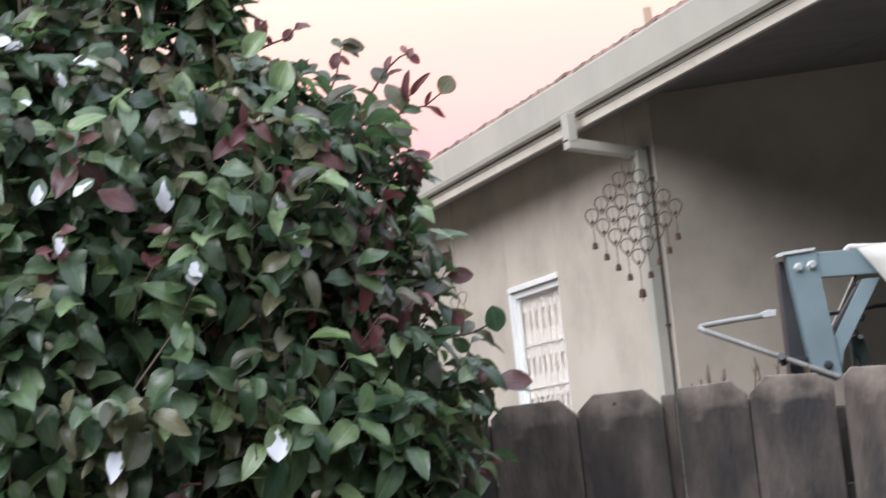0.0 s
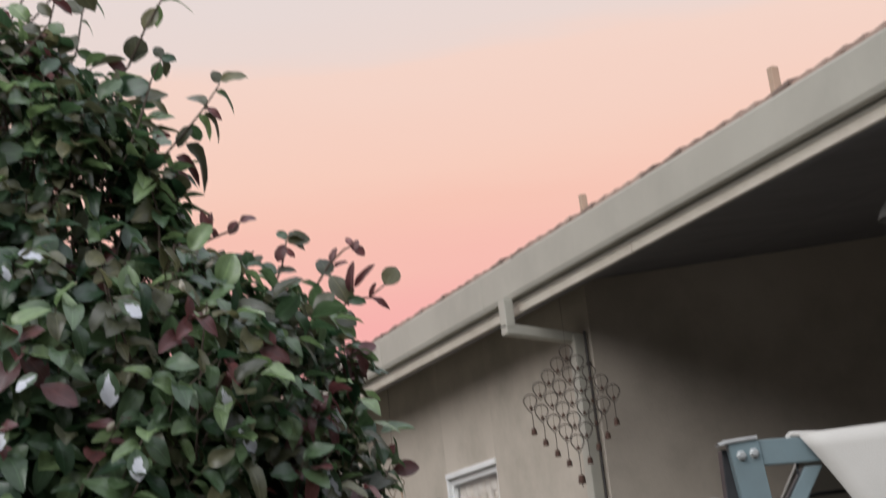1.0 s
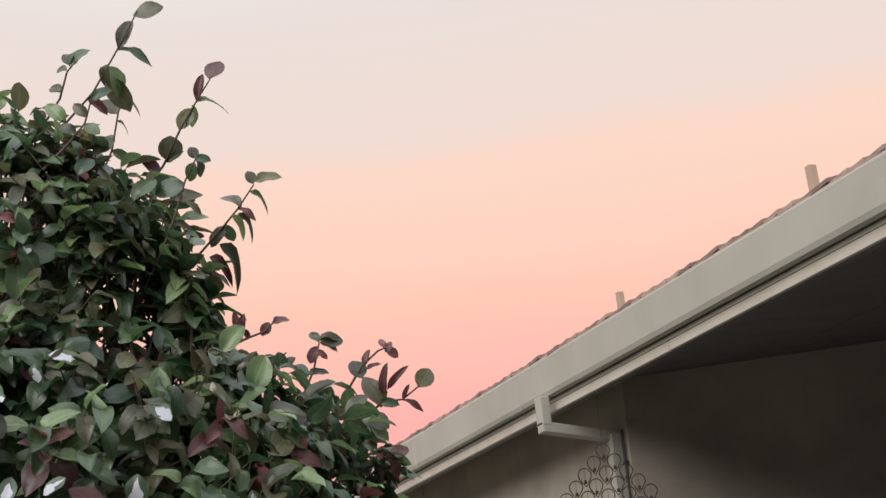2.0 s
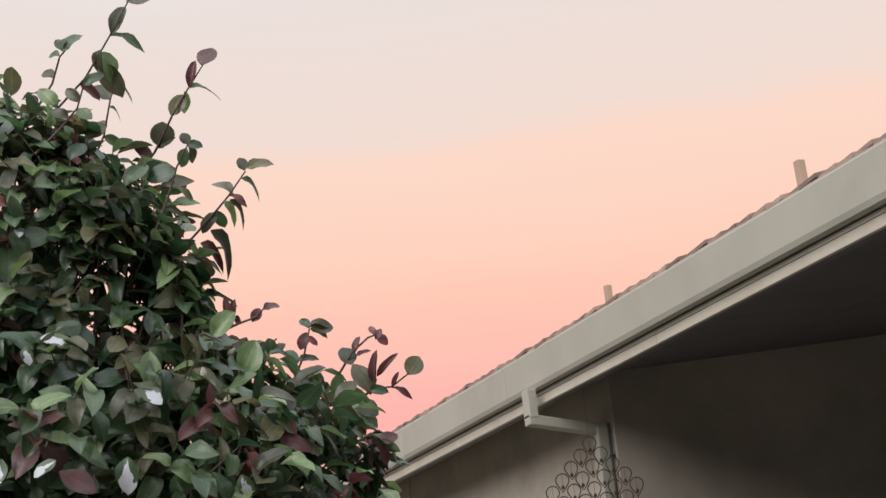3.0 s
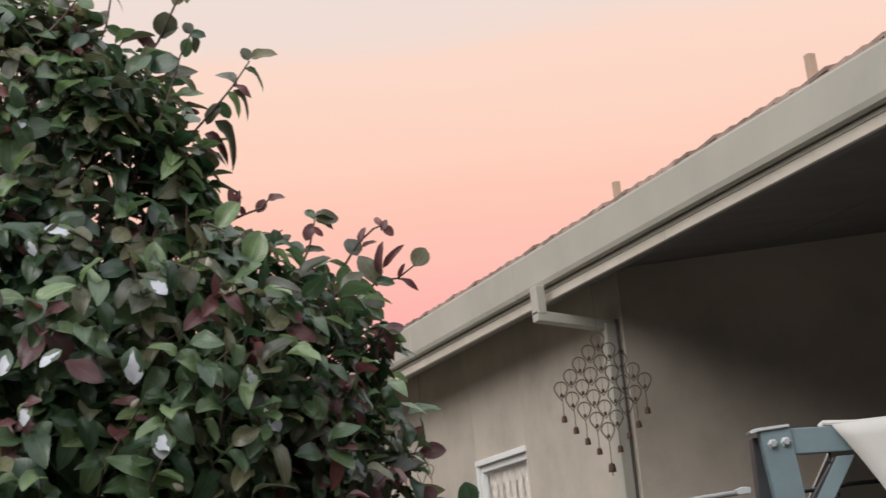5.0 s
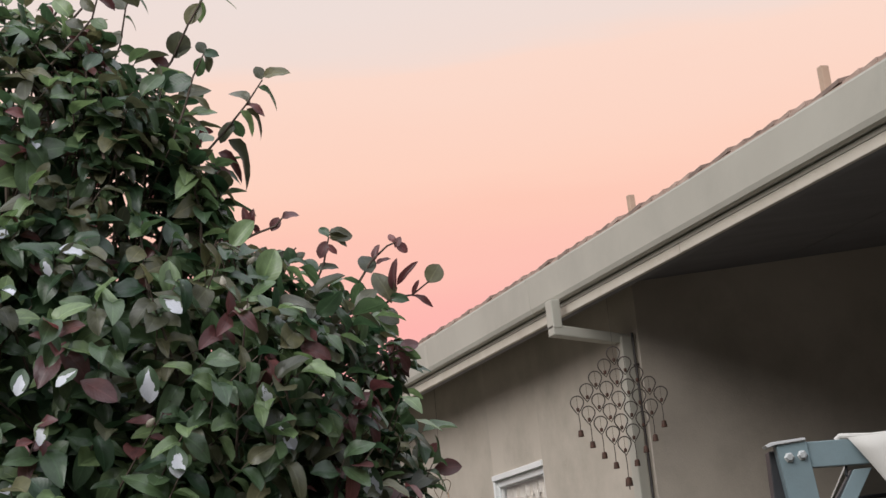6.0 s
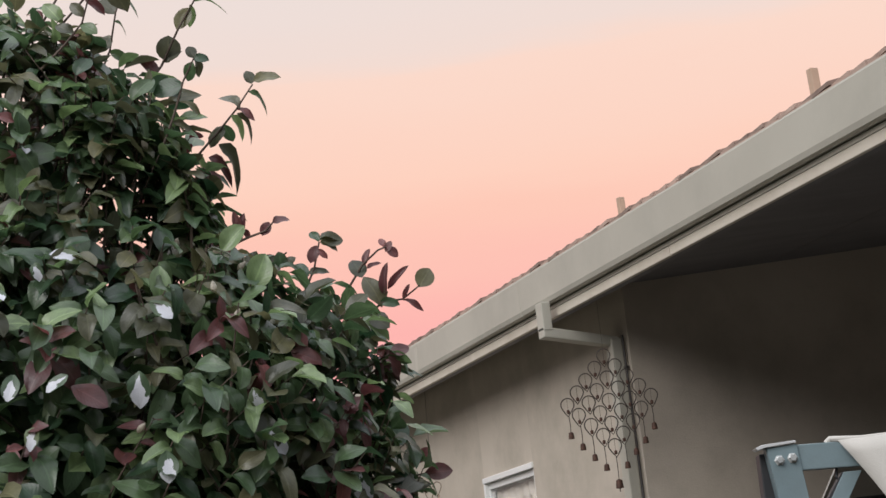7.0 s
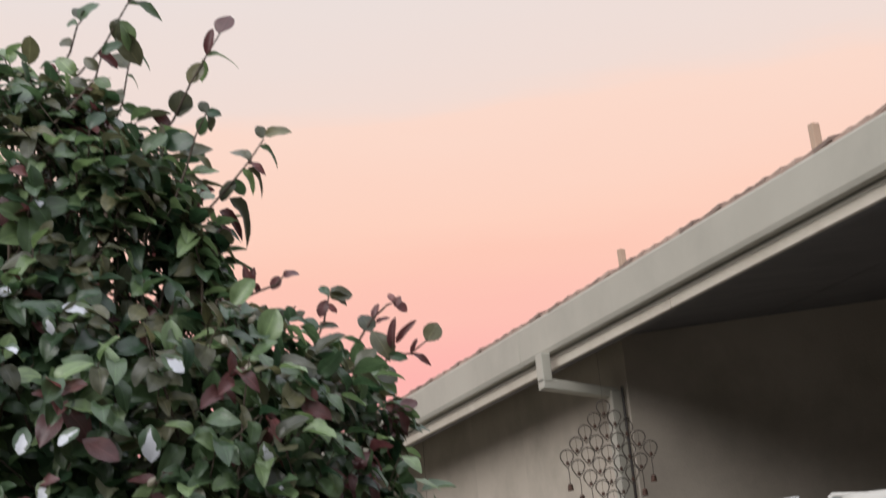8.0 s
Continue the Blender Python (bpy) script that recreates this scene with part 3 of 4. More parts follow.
# canvas: a slanting panel with a rolled top hem
canopy = thing("canvas_canopy", SWING, "beige canvas swing canopy with a slanting cut edge", "canopy")
cv = bmesh.new()
COLS, ROWS = 30, 16
sheet = []
for side in (0, 1):
    layer = []
    for r in range(ROWS + 1):
        v = r / ROWS
        line = []
        for c in range(COLS + 1):
            u = c / COLS
            left = 0.780 + 0.255 * v + 0.004 * math.sin(9 * v)
            x = left + (2.02 - left) * u
            z = 1.908 + 0.022 * u - 0.46 * v
            y = -0.012 - 0.10 * v - 0.012 * math.sin(6.0 * u + 1.5) * v - 0.004 * math.sin(17 * u + 5 * v) * v - 0.003 * noise.noise(Vector((9 * u, 5 * v, 0)))
            line.append(cv.verts.new((x, y + 0.0025 * side, z)))
        layer.append(line)
    sheet.append(layer)
for layer in sheet:
    for r in range(ROWS):
        for c in range(COLS):
            cv.faces.new((layer[r][c], layer[r][c + 1], layer[r + 1][c + 1], layer[r + 1][c]))
for r in range(ROWS):
    for c in (0, COLS):
        cv.faces.new((sheet[0][r][c], sheet[0][r + 1][c], sheet[1][r + 1][c], sheet[1][r][c]))
for c in range(COLS):
    for r in (0, ROWS):
        cv.faces.new((sheet[0][r][c], sheet[0][r][c + 1], sheet[1][r][c + 1], sheet[1][r][c]))
front = part("front_panel", cv, CANVAS, canopy)
part("rolled_hem", tube([(0.762, 0.012, 1.906), (0.770, 0.010, 1.913), (0.785, 0.004, 1.911), (0.83, 0.0, 1.907), (1.2, 0.0, 1.914), (2.02, 0.004, 1.930)], 0.0065, 10), CANVAS, canopy)
back_bm = prism([(0.80, 1.905), (2.02, 1.928), (2.02, 1.922), (0.80, 1.899)], 0.01, 0.75)
for v in back_bm.verts:
    if v.co.y > 0.4:
        v.co.z -= 0.22
part("rear_panel", back_bm, CANVAS, canopy)
for p in front.data.polygons:
    p.use_smooth = True

# ---------------------------------------------------------------- hanging chimes
def teardrop(radius, tail, wire):
    pts = []
    for k in range(13):
        a = radians(-25 + 230 * k / 12)
        pts.append((radius * math.cos(a), 0, radius * math.sin(a)))
    pts += [(-0.5 * radius, 0, -0.62 * tail), (0, 0, -tail), (0.5 * radius, 0, -0.62 * tail)]
    return tube(pts, wire, 5, closed=True)


CHIME = facing((2.945, 6.100, 0), 25.8)
chime = thing("wind_chime", CHIME, "diamond-shaped rusty iron wind chime of wire teardrops with small bells", "wind chime")
drop_mesh = bead_mesh = bell_mesh = cord_mesh = None
STEP_X, STEP_Z, TOP_Z = 0.0410, 0.0449, 2.642
for i in range(5):
    for j in range(5):
        x, z = (j - i) * STEP_X, TOP_Z - (i + j) * STEP_Z
        wob = 0.0018 * math.sin(3 * i + 5 * j)
        at = Vector((x + wob, 0.002 * math.sin(i * 2 + j * 3), z))
        if drop_mesh is None:
            hoop = part("wire_teardrop", teardrop(0.0262, 0.047, 0.0025), IRON, chime)
            drop_mesh = hoop.data
            bead = part("bead", lathe([(0.003, -0.008), (0.0062, -0.005), (0.0062, 0.005), (0.003, 0.008)], 8), BELL_RUST, chime)
            bead_mesh = bead.data
            cord = part("cord", tube([(0, 0, 0), (0, 0, 0.026), (0, 0, 0.05)], 0.0008, 5), IRON, chime)
            cord_mesh = cord.data
        else:
            hoop, bead, cord = (new(nm, me) for nm, me in (("wire_teardrop", drop_mesh), ("bead", bead_mesh), ("cord", cord_mesh)))
            for ob in (hoop, bead, cord):
                ob.parent = chime
        hoop.location, bead.location, cord.location = at, at + Vector((0, 0, -0.028)), at + Vector((0, 0, -0.026))
        hoop.rotation_euler = (0, radians(3 * math.sin(i * 5 + j)), radians(9 * math.sin(i + 4 * j)))
for i, j in [(4, k) for k in range(5)] + [(k, 4) for k in range(4)]:
    x, z = (j - i) * STEP_X, TOP_Z - (i + j) * STEP_Z
    big = 1.3 if i == j else 1.0
    fall = 0.150 if i == j else 0.124 + 0.004 * math.sin(i * 3 + j)
    lower = part("bell_cord", tube([(x, 0, z - 0.045), (x + 0.0015, 0, z - 0.08), (x, 0, z - fall + 0.01)], 0.0017, 5), IRON, chime)
    if bell_mesh is None:
        bell = part("bell", lathe([(0.004, 0.013), (0.0095, 0.010), (0.0112, -0.002), (0.0122, -0.014), (0.0105, -0.014), (0.009, -0.004)], 12), BELL_RUST, chime)
        bell_mesh = bell.data
    else:
        bell = new("bell", bell_mesh)
        bell.parent = chime
    bell.location, bell.scale = (x, 0, z - fall), (big * 0.97, big * 0.97, big)
    if i == j:
        part("clapper", tube([(x, 0, z - fall - 0.012), (x, 0, z - fall - 0.032)], 0.0022, 6), BELL_RUST, chime)
part("hanging_wire", tube([(0, 0, TOP_Z + 0.024), (0.001, 0, TOP_Z + 0.06), (0, 0, 2.905)], 0.0006, 5), IRON, chime)
part("hook", tube([(0.004, 0, 2.905), (0, 0, 2.901), (-0.004, 0, 2.905), (-0.003, 0, 2.915), (0, 0, 2.93)], 0.0014, 6), IRON, chime)

pale = thing("small_chime", facing((2.985, 8.35, 0), 25), "small pale wire chime with two thin rods under the eave", "wind chime")
for k, (x, z) in enumerate(((-0.03, 2.36), (0.012, 2.385))):
    ob = part("wire_loop", teardrop(0.022, 0.05, 0.0022), DRY_STEM, pale)
    ob.location = (x, 0, z)
    part("rod", tube([(x + 0.004, 0.004, z - 0.045), (x + 0.007, 0.004, z - 0.21)], 0.005, 8), VENT_PAINT, pale)
part("hanging_cord", tube([(-0.03, 0, 2.38), (-0.01, 0, 2.5), (0, 0, 2.93)], 0.001, 5), IRON, pale)
part("link", tube([(0.012, 0, 2.405), (0.0, 0, 2.47), (-0.01, 0, 2.5)], 0.001, 5), IRON, pale)

cup_hook = thing("cup_hook", pose(3.03, 3.95, 2.938), "white curved cup hook screwed into the soffit", "hook")
part("shank", tube([(0, 0, 0.004), (0, 0, -0.012), (-0.006, 0, -0.02), (-0.012, 0, -0.032), (-0.004, 0, -0.046), (0.008, 0, -0.048), (0.016, 0, -0.038), (0.016, 0, -0.03)], 0.0028, 8), PLASTIC_WHITE, cup_hook)
part("collar", lathe([(0.007, 0.004), (0.007, -0.001), (0.004, -0.004)], 10), PLASTIC_WHITE, cup_hook)

shell = thing("hanging_bell", pose(3.20, 4.15, 0), "grey metal dome bell with a pale tail hanging under the soffit", "hanging ornament")
part("dome", lathe([(0.004, 2.752), (0.030, 2.748), (0.060, 2.728), (0.082, 2.700), (0.094, 2.672), (0.090, 2.671), (0.078, 2.698), (0.056, 2.724), (0.004, 2.742)], 24), STEEL_PALE, shell)
part("tail", tube([(-0.05, 0.0, 2.70), (-0.052, 0.002, 2.63), (-0.045, 0.0, 2.58), (-0.035, 0.002, 2.53)], 0.009, 8, taper=0.5), CANVAS, shell)
part("cord", tube([(0, 0, 2.750), (0.002, 0, 2.85), (0, 0, 2.955)], 0.0012, 6), IRON, shell)

# ---------------------------------------------------------------- roof, vents and eave tiles
roof = setting("roof", prism([(2.80, 3.056), (2.80, 3.036), (2.90, 3.036), (6.2, 3.84), (9.3, 3.66), (9.3, 3.72), (6.2, 3.905)], y0 - 0.1, y1 + 0.1), TILE_CLAY, "brown tiled low-pitch roof above the eave", "roof")


def eave_tile(width):
    bm = prism([(0.0, 0.0), (0.0, 0.013), (0.33, 0.100), (0.33, 0.087)], 0.0, width - 0.004, 0.0)
    for v in bm.verts:
        if v.co.y < 0.01:
            v.co.z += 0.010
    return bm


first = None
PITCH = 0.0965
for k in range(130):
    y = y0 + k * PITCH + 0.012
    if first is None:
        tile = part("tile", eave_tile(PITCH), TILE_CLAY, roof)
        first = tile.data
    else:
        tile = new("tile", first)
        tile.parent = roof
    tile.location = (2.803 + 0.004 * math.sin(k * 2.7), y, 3.0500 + 0.0025 * math.sin(k * 1.9))
    tile.rotation_euler = (0, 0, radians(1.2 * math.sin(k * 3.1)))


def roof_vent(x, y, z, top, size):
    v = thing("roof_vent", pose(x, y, z), "short tan square vent stub standing on the roof", "roof vent", group="roof vents")
    lean = 0.05 * (top - z)
    bm = block((-size / 2, -size / 2, -0.02), (size / 2, size / 2, top - z), 0.003)
    for q in bm.verts:
        q.co.y += lean * (q.co.z > 0.02)
    part("stub", bm, VENT_PAINT, v)
    part("flashing", block((-size * 1.3, -size * 1.3, -0.024), (size * 1.3, size * 1.3, -0.006), 0.002), TILE_CLAY, v)
    return v


roof_vent(2.955, 5.790, 3.092, 3.206, 0.025)
roof_vent(2.985, 4.415, 3.100, 3.240, 0.028)

# ---------------------------------------------------------------- camellia tree
rng = np.random.RandomState(11)
TREE_S, TREE_D = -0.64, 2.50
TREE = Matrix.Translation(ACROSS * TREE_S + AHEAD * TREE_D) @ Matrix.Rotation(-HEAD, 4, "Z")
tree = thing("camellia_tree", TREE, "dense glossy green camellia with reddish young leaves and pale tips", "tree")

Z_KEYS = [0.35, 0.7, 1.2, 1.5, 1.66, 1.74, 1.80, 1.88, 1.97, 2.03, 2.10, 2.15, 2.19, 2.24, 2.32, 2.41, 2.49, 2.55, 2.62]
W_KEYS = [0.25, 0.50, 0.61, 0.63, 0.66, 0.63, 0.61, 0.60, 0.59, 0.565, 0.515, 0.445, 0.36, 0.325, 0.33, 0.30, 0.235, 0.14, 0.05]
DEEP = 0.66
G, O, R, B = 0, 1, 2, 3
LEAF_MATS = [LEAF_GREEN, LEAF_OLIVE, LEAF_RED, LEAF_PATCHED]

T_ROWS = [0.0, 0.06, 0.18, 0.34, 0.52, 0.70, 0.85, 0.95, 1.0]
T_HALF = [0.014, 0.078, 0.180, 0.246, 0.266, 0.236, 0.164, 0.072, 0.006]
T_SIDES = (-1.0, -0.55, 0.0, 0.55, 1.0)


def leaf_template(droop, fold, curl, wave=0.03):
    """A pointed oval blade along +y: a shallow trough at the midrib, edges rolled back, the length bent down."""
    pts = []
    for t, h in zip(T_ROWS, T_HALF):
        tw = curl * (t - 0.3)
        for s in T_SIDES:
            lift = fold * abs(s) * h - 0.8 * fold * h * h * s * s + wave * abs(s) * math.sin(9 * t + 2.2 * s + 3 * curl) * min(1.0, h * 6)
            pts.append((s * h * math.cos(tw) - lift * math.sin(tw), t * (1 - 0.22 * droop * t), lift * math.cos(tw) + s * h * math.sin(tw) - droop * t * t))
    return np.array(pts)


LEAF_FACES = np.array([(r * 5 + c, r * 5 + c + 1, r * 5 + c + 6, r * 5 + c + 5) for r in range(len(T_ROWS) - 1) for c in range(4)])
LEAF_UV = np.array([(0.5 + 0.5 * s, t) for t in T_ROWS for s in T_SIDES])
TEMPLATES = [leaf_template(0.38, 0.48, 0.7, 0.05), leaf_template(0.62, 0.40, -0.9, 0.05), leaf_template(0.15, 0.75, 0.4), leaf_template(0.90, 0.45, 0.6, 0.04), leaf_template(0.14, 0.22, -0.35)]


def leaf_data(name, points, quads, uv, slots):
    me = bpy.data.meshes.new(name)
    me.from_pydata(points.tolist(), [], quads.tolist())
    for m in LEAF_MATS:
        me.materials.append(m)
    me.polygons.foreach_set("material_index", slots)
    me.polygons.foreach_set("use_smooth", [True] * len(quads))
    me.uv_layers.new(name="blade").data.foreach_set("uv", uv[quads.ravel()].ravel())
    return me


@functools.cache
def shared_leaf(which, slot):
    return leaf_data("leaf", TEMPLATES[which], LEAF_FACES, LEAF_UV, [slot] * len(LEAF_FACES))


def leaf_frame(axis, face):
    """Columns: across the blade, along it, and its upper side."""
    y = axis / np.linalg.norm(axis)
    z = face - y * (face @ y)
    z = z / (np.linalg.norm(z) + 1e-9)
    return np.stack([np.cross(y, z), y, z], 1)


def single_leaf(at, axis, face, length, which, slot, broad=1.0):
    turn = Matrix([list(row) for row in leaf_frame(np.array(axis, float), np.array(face, float))]).to_4x4()
    ob = new("leaf", shared_leaf(which, slot))
    ob.parent = tree
    ob.matrix_local = Matrix.Translation(at) @ turn @ Matrix.Diagonal((length * broad, length, length, 1))
    return ob


class Mass:
    """Many leaves, or many thin stems, gathered for one mesh."""
    def __init__(self):
        self.points, self.faces, self.uv, self.slots, self.size = [], [], [], [], 0

    def leaf(self, at, axis, face, length, which, slot, broad=1.0):
        self.points.append((TEMPLATES[which] * np.array((length * broad, length, length))) @ leaf_frame(axis, face).T + at)
        self.faces.append(LEAF_FACES + self.size)
        self.uv.append(LEAF_UV)
        self.slots.extend([slot] * len(LEAF_FACES))
        self.size += len(LEAF_UV)

    def stem(self, pts, thick):
        n = len(pts)
        for k, p in enumerate(pts):
            r = thick * (1 - 0.6 * k / (n - 1))
            self.points.append(np.array([p + np.array((r * math.cos(a), r * math.sin(a) * 0.8, r * math.sin(a) * 0.6)) for a in (0, 1.571, 3.142, 4.712)]))
        self.faces.append(np.array([(4 * k + c, 4 * k + (c + 1) % 4, 4 * k + 4 + (c + 1) % 4, 4 * k + 4 + c) for k in range(n - 1) for c in range(4)]) + self.size)
        self.size += 4 * n


def width_at(z):
    return float(np.interp(z, Z_KEYS, W_KEYS))


crown_mass, stem_mass = Mass(), Mass()
single_count = 0
SHOOTS = 1480
for n in range(SHOOTS):
    z = rng.uniform(1.32, 2.50) if n % 7 else rng.uniform(0.4, 1.32)
    thin = min(1.0, max(0.0, (z - 2.06) / 0.42))
    if n < 1300 and rng.uniform() < 0.84 * thin:
        continue
    sunny = n >= 1300
    if sunny:
        z = rng.uniform(1.48, 2.08) if n >= 1350 else rng.uniform(2.20, 2.46)
        thin = 0.0 if n >= 1350 else 0.8
    w = width_at(z)
    a = rng.uniform(-1.0, 0.6) if sunny else rng.uniform(0, math.tau) if n % 3 else rng.uniform(-math.pi, 0)
    q = rng.uniform(0.70 if sunny else 0.50, 0.92) if z < 2.12 else math.sqrt(rng.uniform(0.50 if sunny else 0.02, 0.98))
    lump = 1.0 + 0.09 * noise.noise(Vector((2.2 * math.cos(a), 2.2 * math.sin(a), z * 5)))
    out = np.array((math.cos(a), math.sin(a), 0.0))
    root = np.array((w * q * lump * math.cos(a), w * DEEP * q * lump * math.sin(a), z))
    way = out * rng.uniform(0.35, 1.0) * (1 - 0.6 * thin) + np.array((rng.normal(0, 0.35), rng.normal(0, 0.35), rng.uniform(0.15, 0.9) + 0.5 * thin))
    way = way / np.linalg.norm(way)
    reach = rng.uniform(0.09, 0.17)
    bend = np.array((rng.normal(0, 0.02), rng.normal(0, 0.02), rng.uniform(0.0, 0.03)))
    stem_pts = [root - way * 0.05, root + way * reach * 0.35, root + way * reach * 0.7 + bend * 0.5, root + way * reach + bend]
    tip = stem_pts[-1]
    limit = width_at(tip[2]) * 1.02
    if math.hypot(tip[0], tip[1] / DEEP) > limit:
        pull = np.array((tip[0], tip[1], 0)) * (1 - limit / math.hypot(tip[0], tip[1] / DEEP))
        stem_pts = [p - pull * f for p, f in zip(stem_pts, (0.5, 0.7, 0.9, 1.0))]
    stem_mass.stem(stem_pts, 0.0022)
    side = np.cross(way, np.array((0.3, 0.9, 0.2)))
    side = side / np.linalg.norm(side)
    over = np.cross(way, side)
    young = rng.uniform() < 0.12
    olive = rng.uniform() < 0.15 + 0.16 * thin
    count = rng.randint(8, 12)
    grown = rng.uniform(0.85, 1.18)
    for i in range(count):
        u = 0.12 + 0.88 * (i + 1) / count
        k = min(int(u * 3), 2)
        at = stem_pts[k] + (stem_pts[k + 1] - stem_pts[k]) * (u * 3 - k)
        phi = i * 2.4 + n
        radial = side * math.cos(phi) + over * math.sin(phi)
        last = i == count - 1
        axis = radial * (0.3 if last else 0.9) + way * (0.9 if last else rng.uniform(0.15, 0.6)) + out * 0.25 + np.array((0, 0, rng.uniform(-0.75, 0.05)))
        face = way * 0.5 + out * rng.uniform(0.2, 0.9) + np.array((rng.normal(0, 0.25), rng.normal(0, 0.25), rng.uniform(0.3, 0.9)))
        length = grown * rng.uniform(0.036, 0.054) * (0.72 if young and u > 0.7 else 1.0)
        slot = R if young and u > 0.55 else (O if olive or rng.uniform() < 0.07 else G)
        which = (0, 1, 4, 0, 3, 1, 2)[rng.randint(7)]
        broad = rng.uniform(0.95, 1.3)
        front = at[1] < -0.80 * DEEP * width_at(at[2]) and 1.5 < z < 2.3
        if front and rng.uniform() < 0.03:
            slot = B
        if front and single_count < 210 and (n + i) % 4 == 0:
            single_leaf(at.tolist(), axis, face, length, which, slot, broad)
            single_count += 1
        else:
            crown_mass.leaf(at, axis, face, length, which, slot, broad)

# older, darker leaves deep in the crown
for _ in range(5000):
    z = rng.uniform(0.9, 2.26)
    if rng.uniform() < (z - 1.95) * 2.6:
        continue
    a, q = rng.uniform(0, math.tau), 0.74 * math.sqrt(rng.uniform(0, 1))
    at = np.array((width_at(z) * q * math.cos(a), width_at(z) * DEEP * q * math.sin(a), z))
    axis = np.array((math.cos(a) * 0.5 + rng.normal(0, 0.6), math.sin(a) * 0.5 + rng.normal(0, 0.6), rng.normal(-0.3, 0.4)))
    face = np.array((math.cos(a) * 0.6 + rng.normal(0, 0.3), math.sin(a) * 0.6 + rng.normal(0, 0.3), rng.uniform(0.2, 1.0)))
    crown_mass.leaf(at, axis, face, rng.uniform(0.056, 0.080), rng.randint(5), G, 1.1)

crown = new("crown", leaf_data("crown", np.concatenate(crown_mass.points), np.concatenate(crown_mass.faces), np.concatenate(crown_mass.uv), crown_mass.slots))
crown.parent = tree
tagged(crown, "dense mass of glossy camellia leaves", kind="stuff")
twig_me = bpy.data.meshes.new("branchwork")
twig_me.from_pydata(np.concatenate(stem_mass.points).tolist(), [], np.concatenate(stem_mass.faces).tolist())
twig_me.materials.append(BARK)
branchwork = new("branchwork", twig_me)
branchwork.parent = tree
tagged(branchwork, "thin brown leafy twigs", kind="stuff")

# trunk and limbs
part("trunk", tube([(0, 0, -0.03), (0.02, 0.01, 0.4), (-0.01, 0.02, 0.9), (0.02, 0.0, 1.4), (0.0, 0.01, 1.9), (0.03, 0.0, 2.3)], 0.045, 10, taper=0.3), BARK, tree)
for k in range(26):
    a = k * 2.39996
    z = 0.6 + 1.55 * k / 26
    tip_z = min(z + 0.34 + 0.1 * math.sin(k * 3), 2.5)
    w = width_at(tip_z) * 0.86
    tip = Vector((w * math.cos(a), w * DEEP * math.sin(a), tip_z))
    root = Vector((0.012, 0.008, z))
    mid = root.lerp(tip, 0.5) + Vector((0, 0, -0.05 + 0.02 * math.sin(k)))
    part("limb", tube([root, root.lerp(mid, 0.5) + Vector((0.01, 0, 0.0)), mid, mid.lerp(tip, 0.5) + Vector((0, 0, 0.015)), tip], 0.011, 7, taper=0.3), BARK, tree)


def shoot(depth, stem, thick, leaves):
    """A young shoot that stands out of the crown. Each leaf: its foot (x, z), lean in degrees, length, tone, breadth, form."""
    pts = [Vector((x, depth + 0.010 * math.sin(3 * i + 40 * x), z)) for i, (x, z) in enumerate(stem)]
    part("twig", tube(pts, thick, 6, taper=0.5), BARK, tree)
    for i, (x, z, lean, length, tone, broad, form) in enumerate(leaves):
        a = radians(lean + (14 if form == 3 and abs(lean) < 90 else -14 if form == 3 else 0))
        foot = min(pts, key=lambda p: (p.x - x) ** 2 + (p.z - z) ** 2)
        sway = 0.30 * math.sin(7 * i + 90 * x)
        upper = (0.25 * math.sin(5 * i), -0.9, 0.75) if form in (1, 3) else (0.35 * math.sin(4 * i + 30 * z), -1.0, 0.35 + 0.3 * math.sin(3 * i))
        single_leaf((x, foot.y, z), (math.cos(a), sway, math.sin(a)), upper, length * 1.04, form, O if tone == G and i % 2 else tone, broad * 0.96)


shoot(-0.05, [(0.090, 2.481), (0.137, 2.571), (0.182, 2.617), (0.224, 2.676), (0.258, 2.740)], 0.0024,
      [(0.251, 2.733, 14, 0.048, O, 1.25, 4),
       (0.227, 2.677, 71, 0.062, O, 0.75, 2),
       (0.224, 2.676, 5, 0.055, G, 0.80, 1),
       (0.212, 2.656, -122, 0.036, G, 1.20, 0),
       (0.210, 2.651, -49, 0.048, G, 1.20, 1),
       (0.205, 2.638, -61, 0.060, G, 1.10, 0),
       (0.173, 2.609, -34, 0.040, R, 0.90, 0),
       (0.144, 2.584, -162, 0.023, G, 1.00, 1),
       (0.137, 2.571, 121, 0.047, G, 1.00, 0),
       (0.123, 2.550, 167, 0.041, G, 0.80, 3)])
shoot(0.02, [(0.087, 2.588), (0.116, 2.642), (0.133, 2.678), (0.143, 2.701)], 0.0024,
      [(0.137, 2.687, 52, 0.044, G, 1.35, 0),
       (0.137, 2.689, 101, 0.038, O, 1.10, 1),
       (0.133, 2.680, 151, 0.023, G, 1.30, 0),
       (0.120, 2.651, 135, 0.030, G, 1.20, 0),
       (0.108, 2.624, 151, 0.047, G, 0.70, 1),
       (0.096, 2.606, 130, 0.023, R, 1.00, 0)])
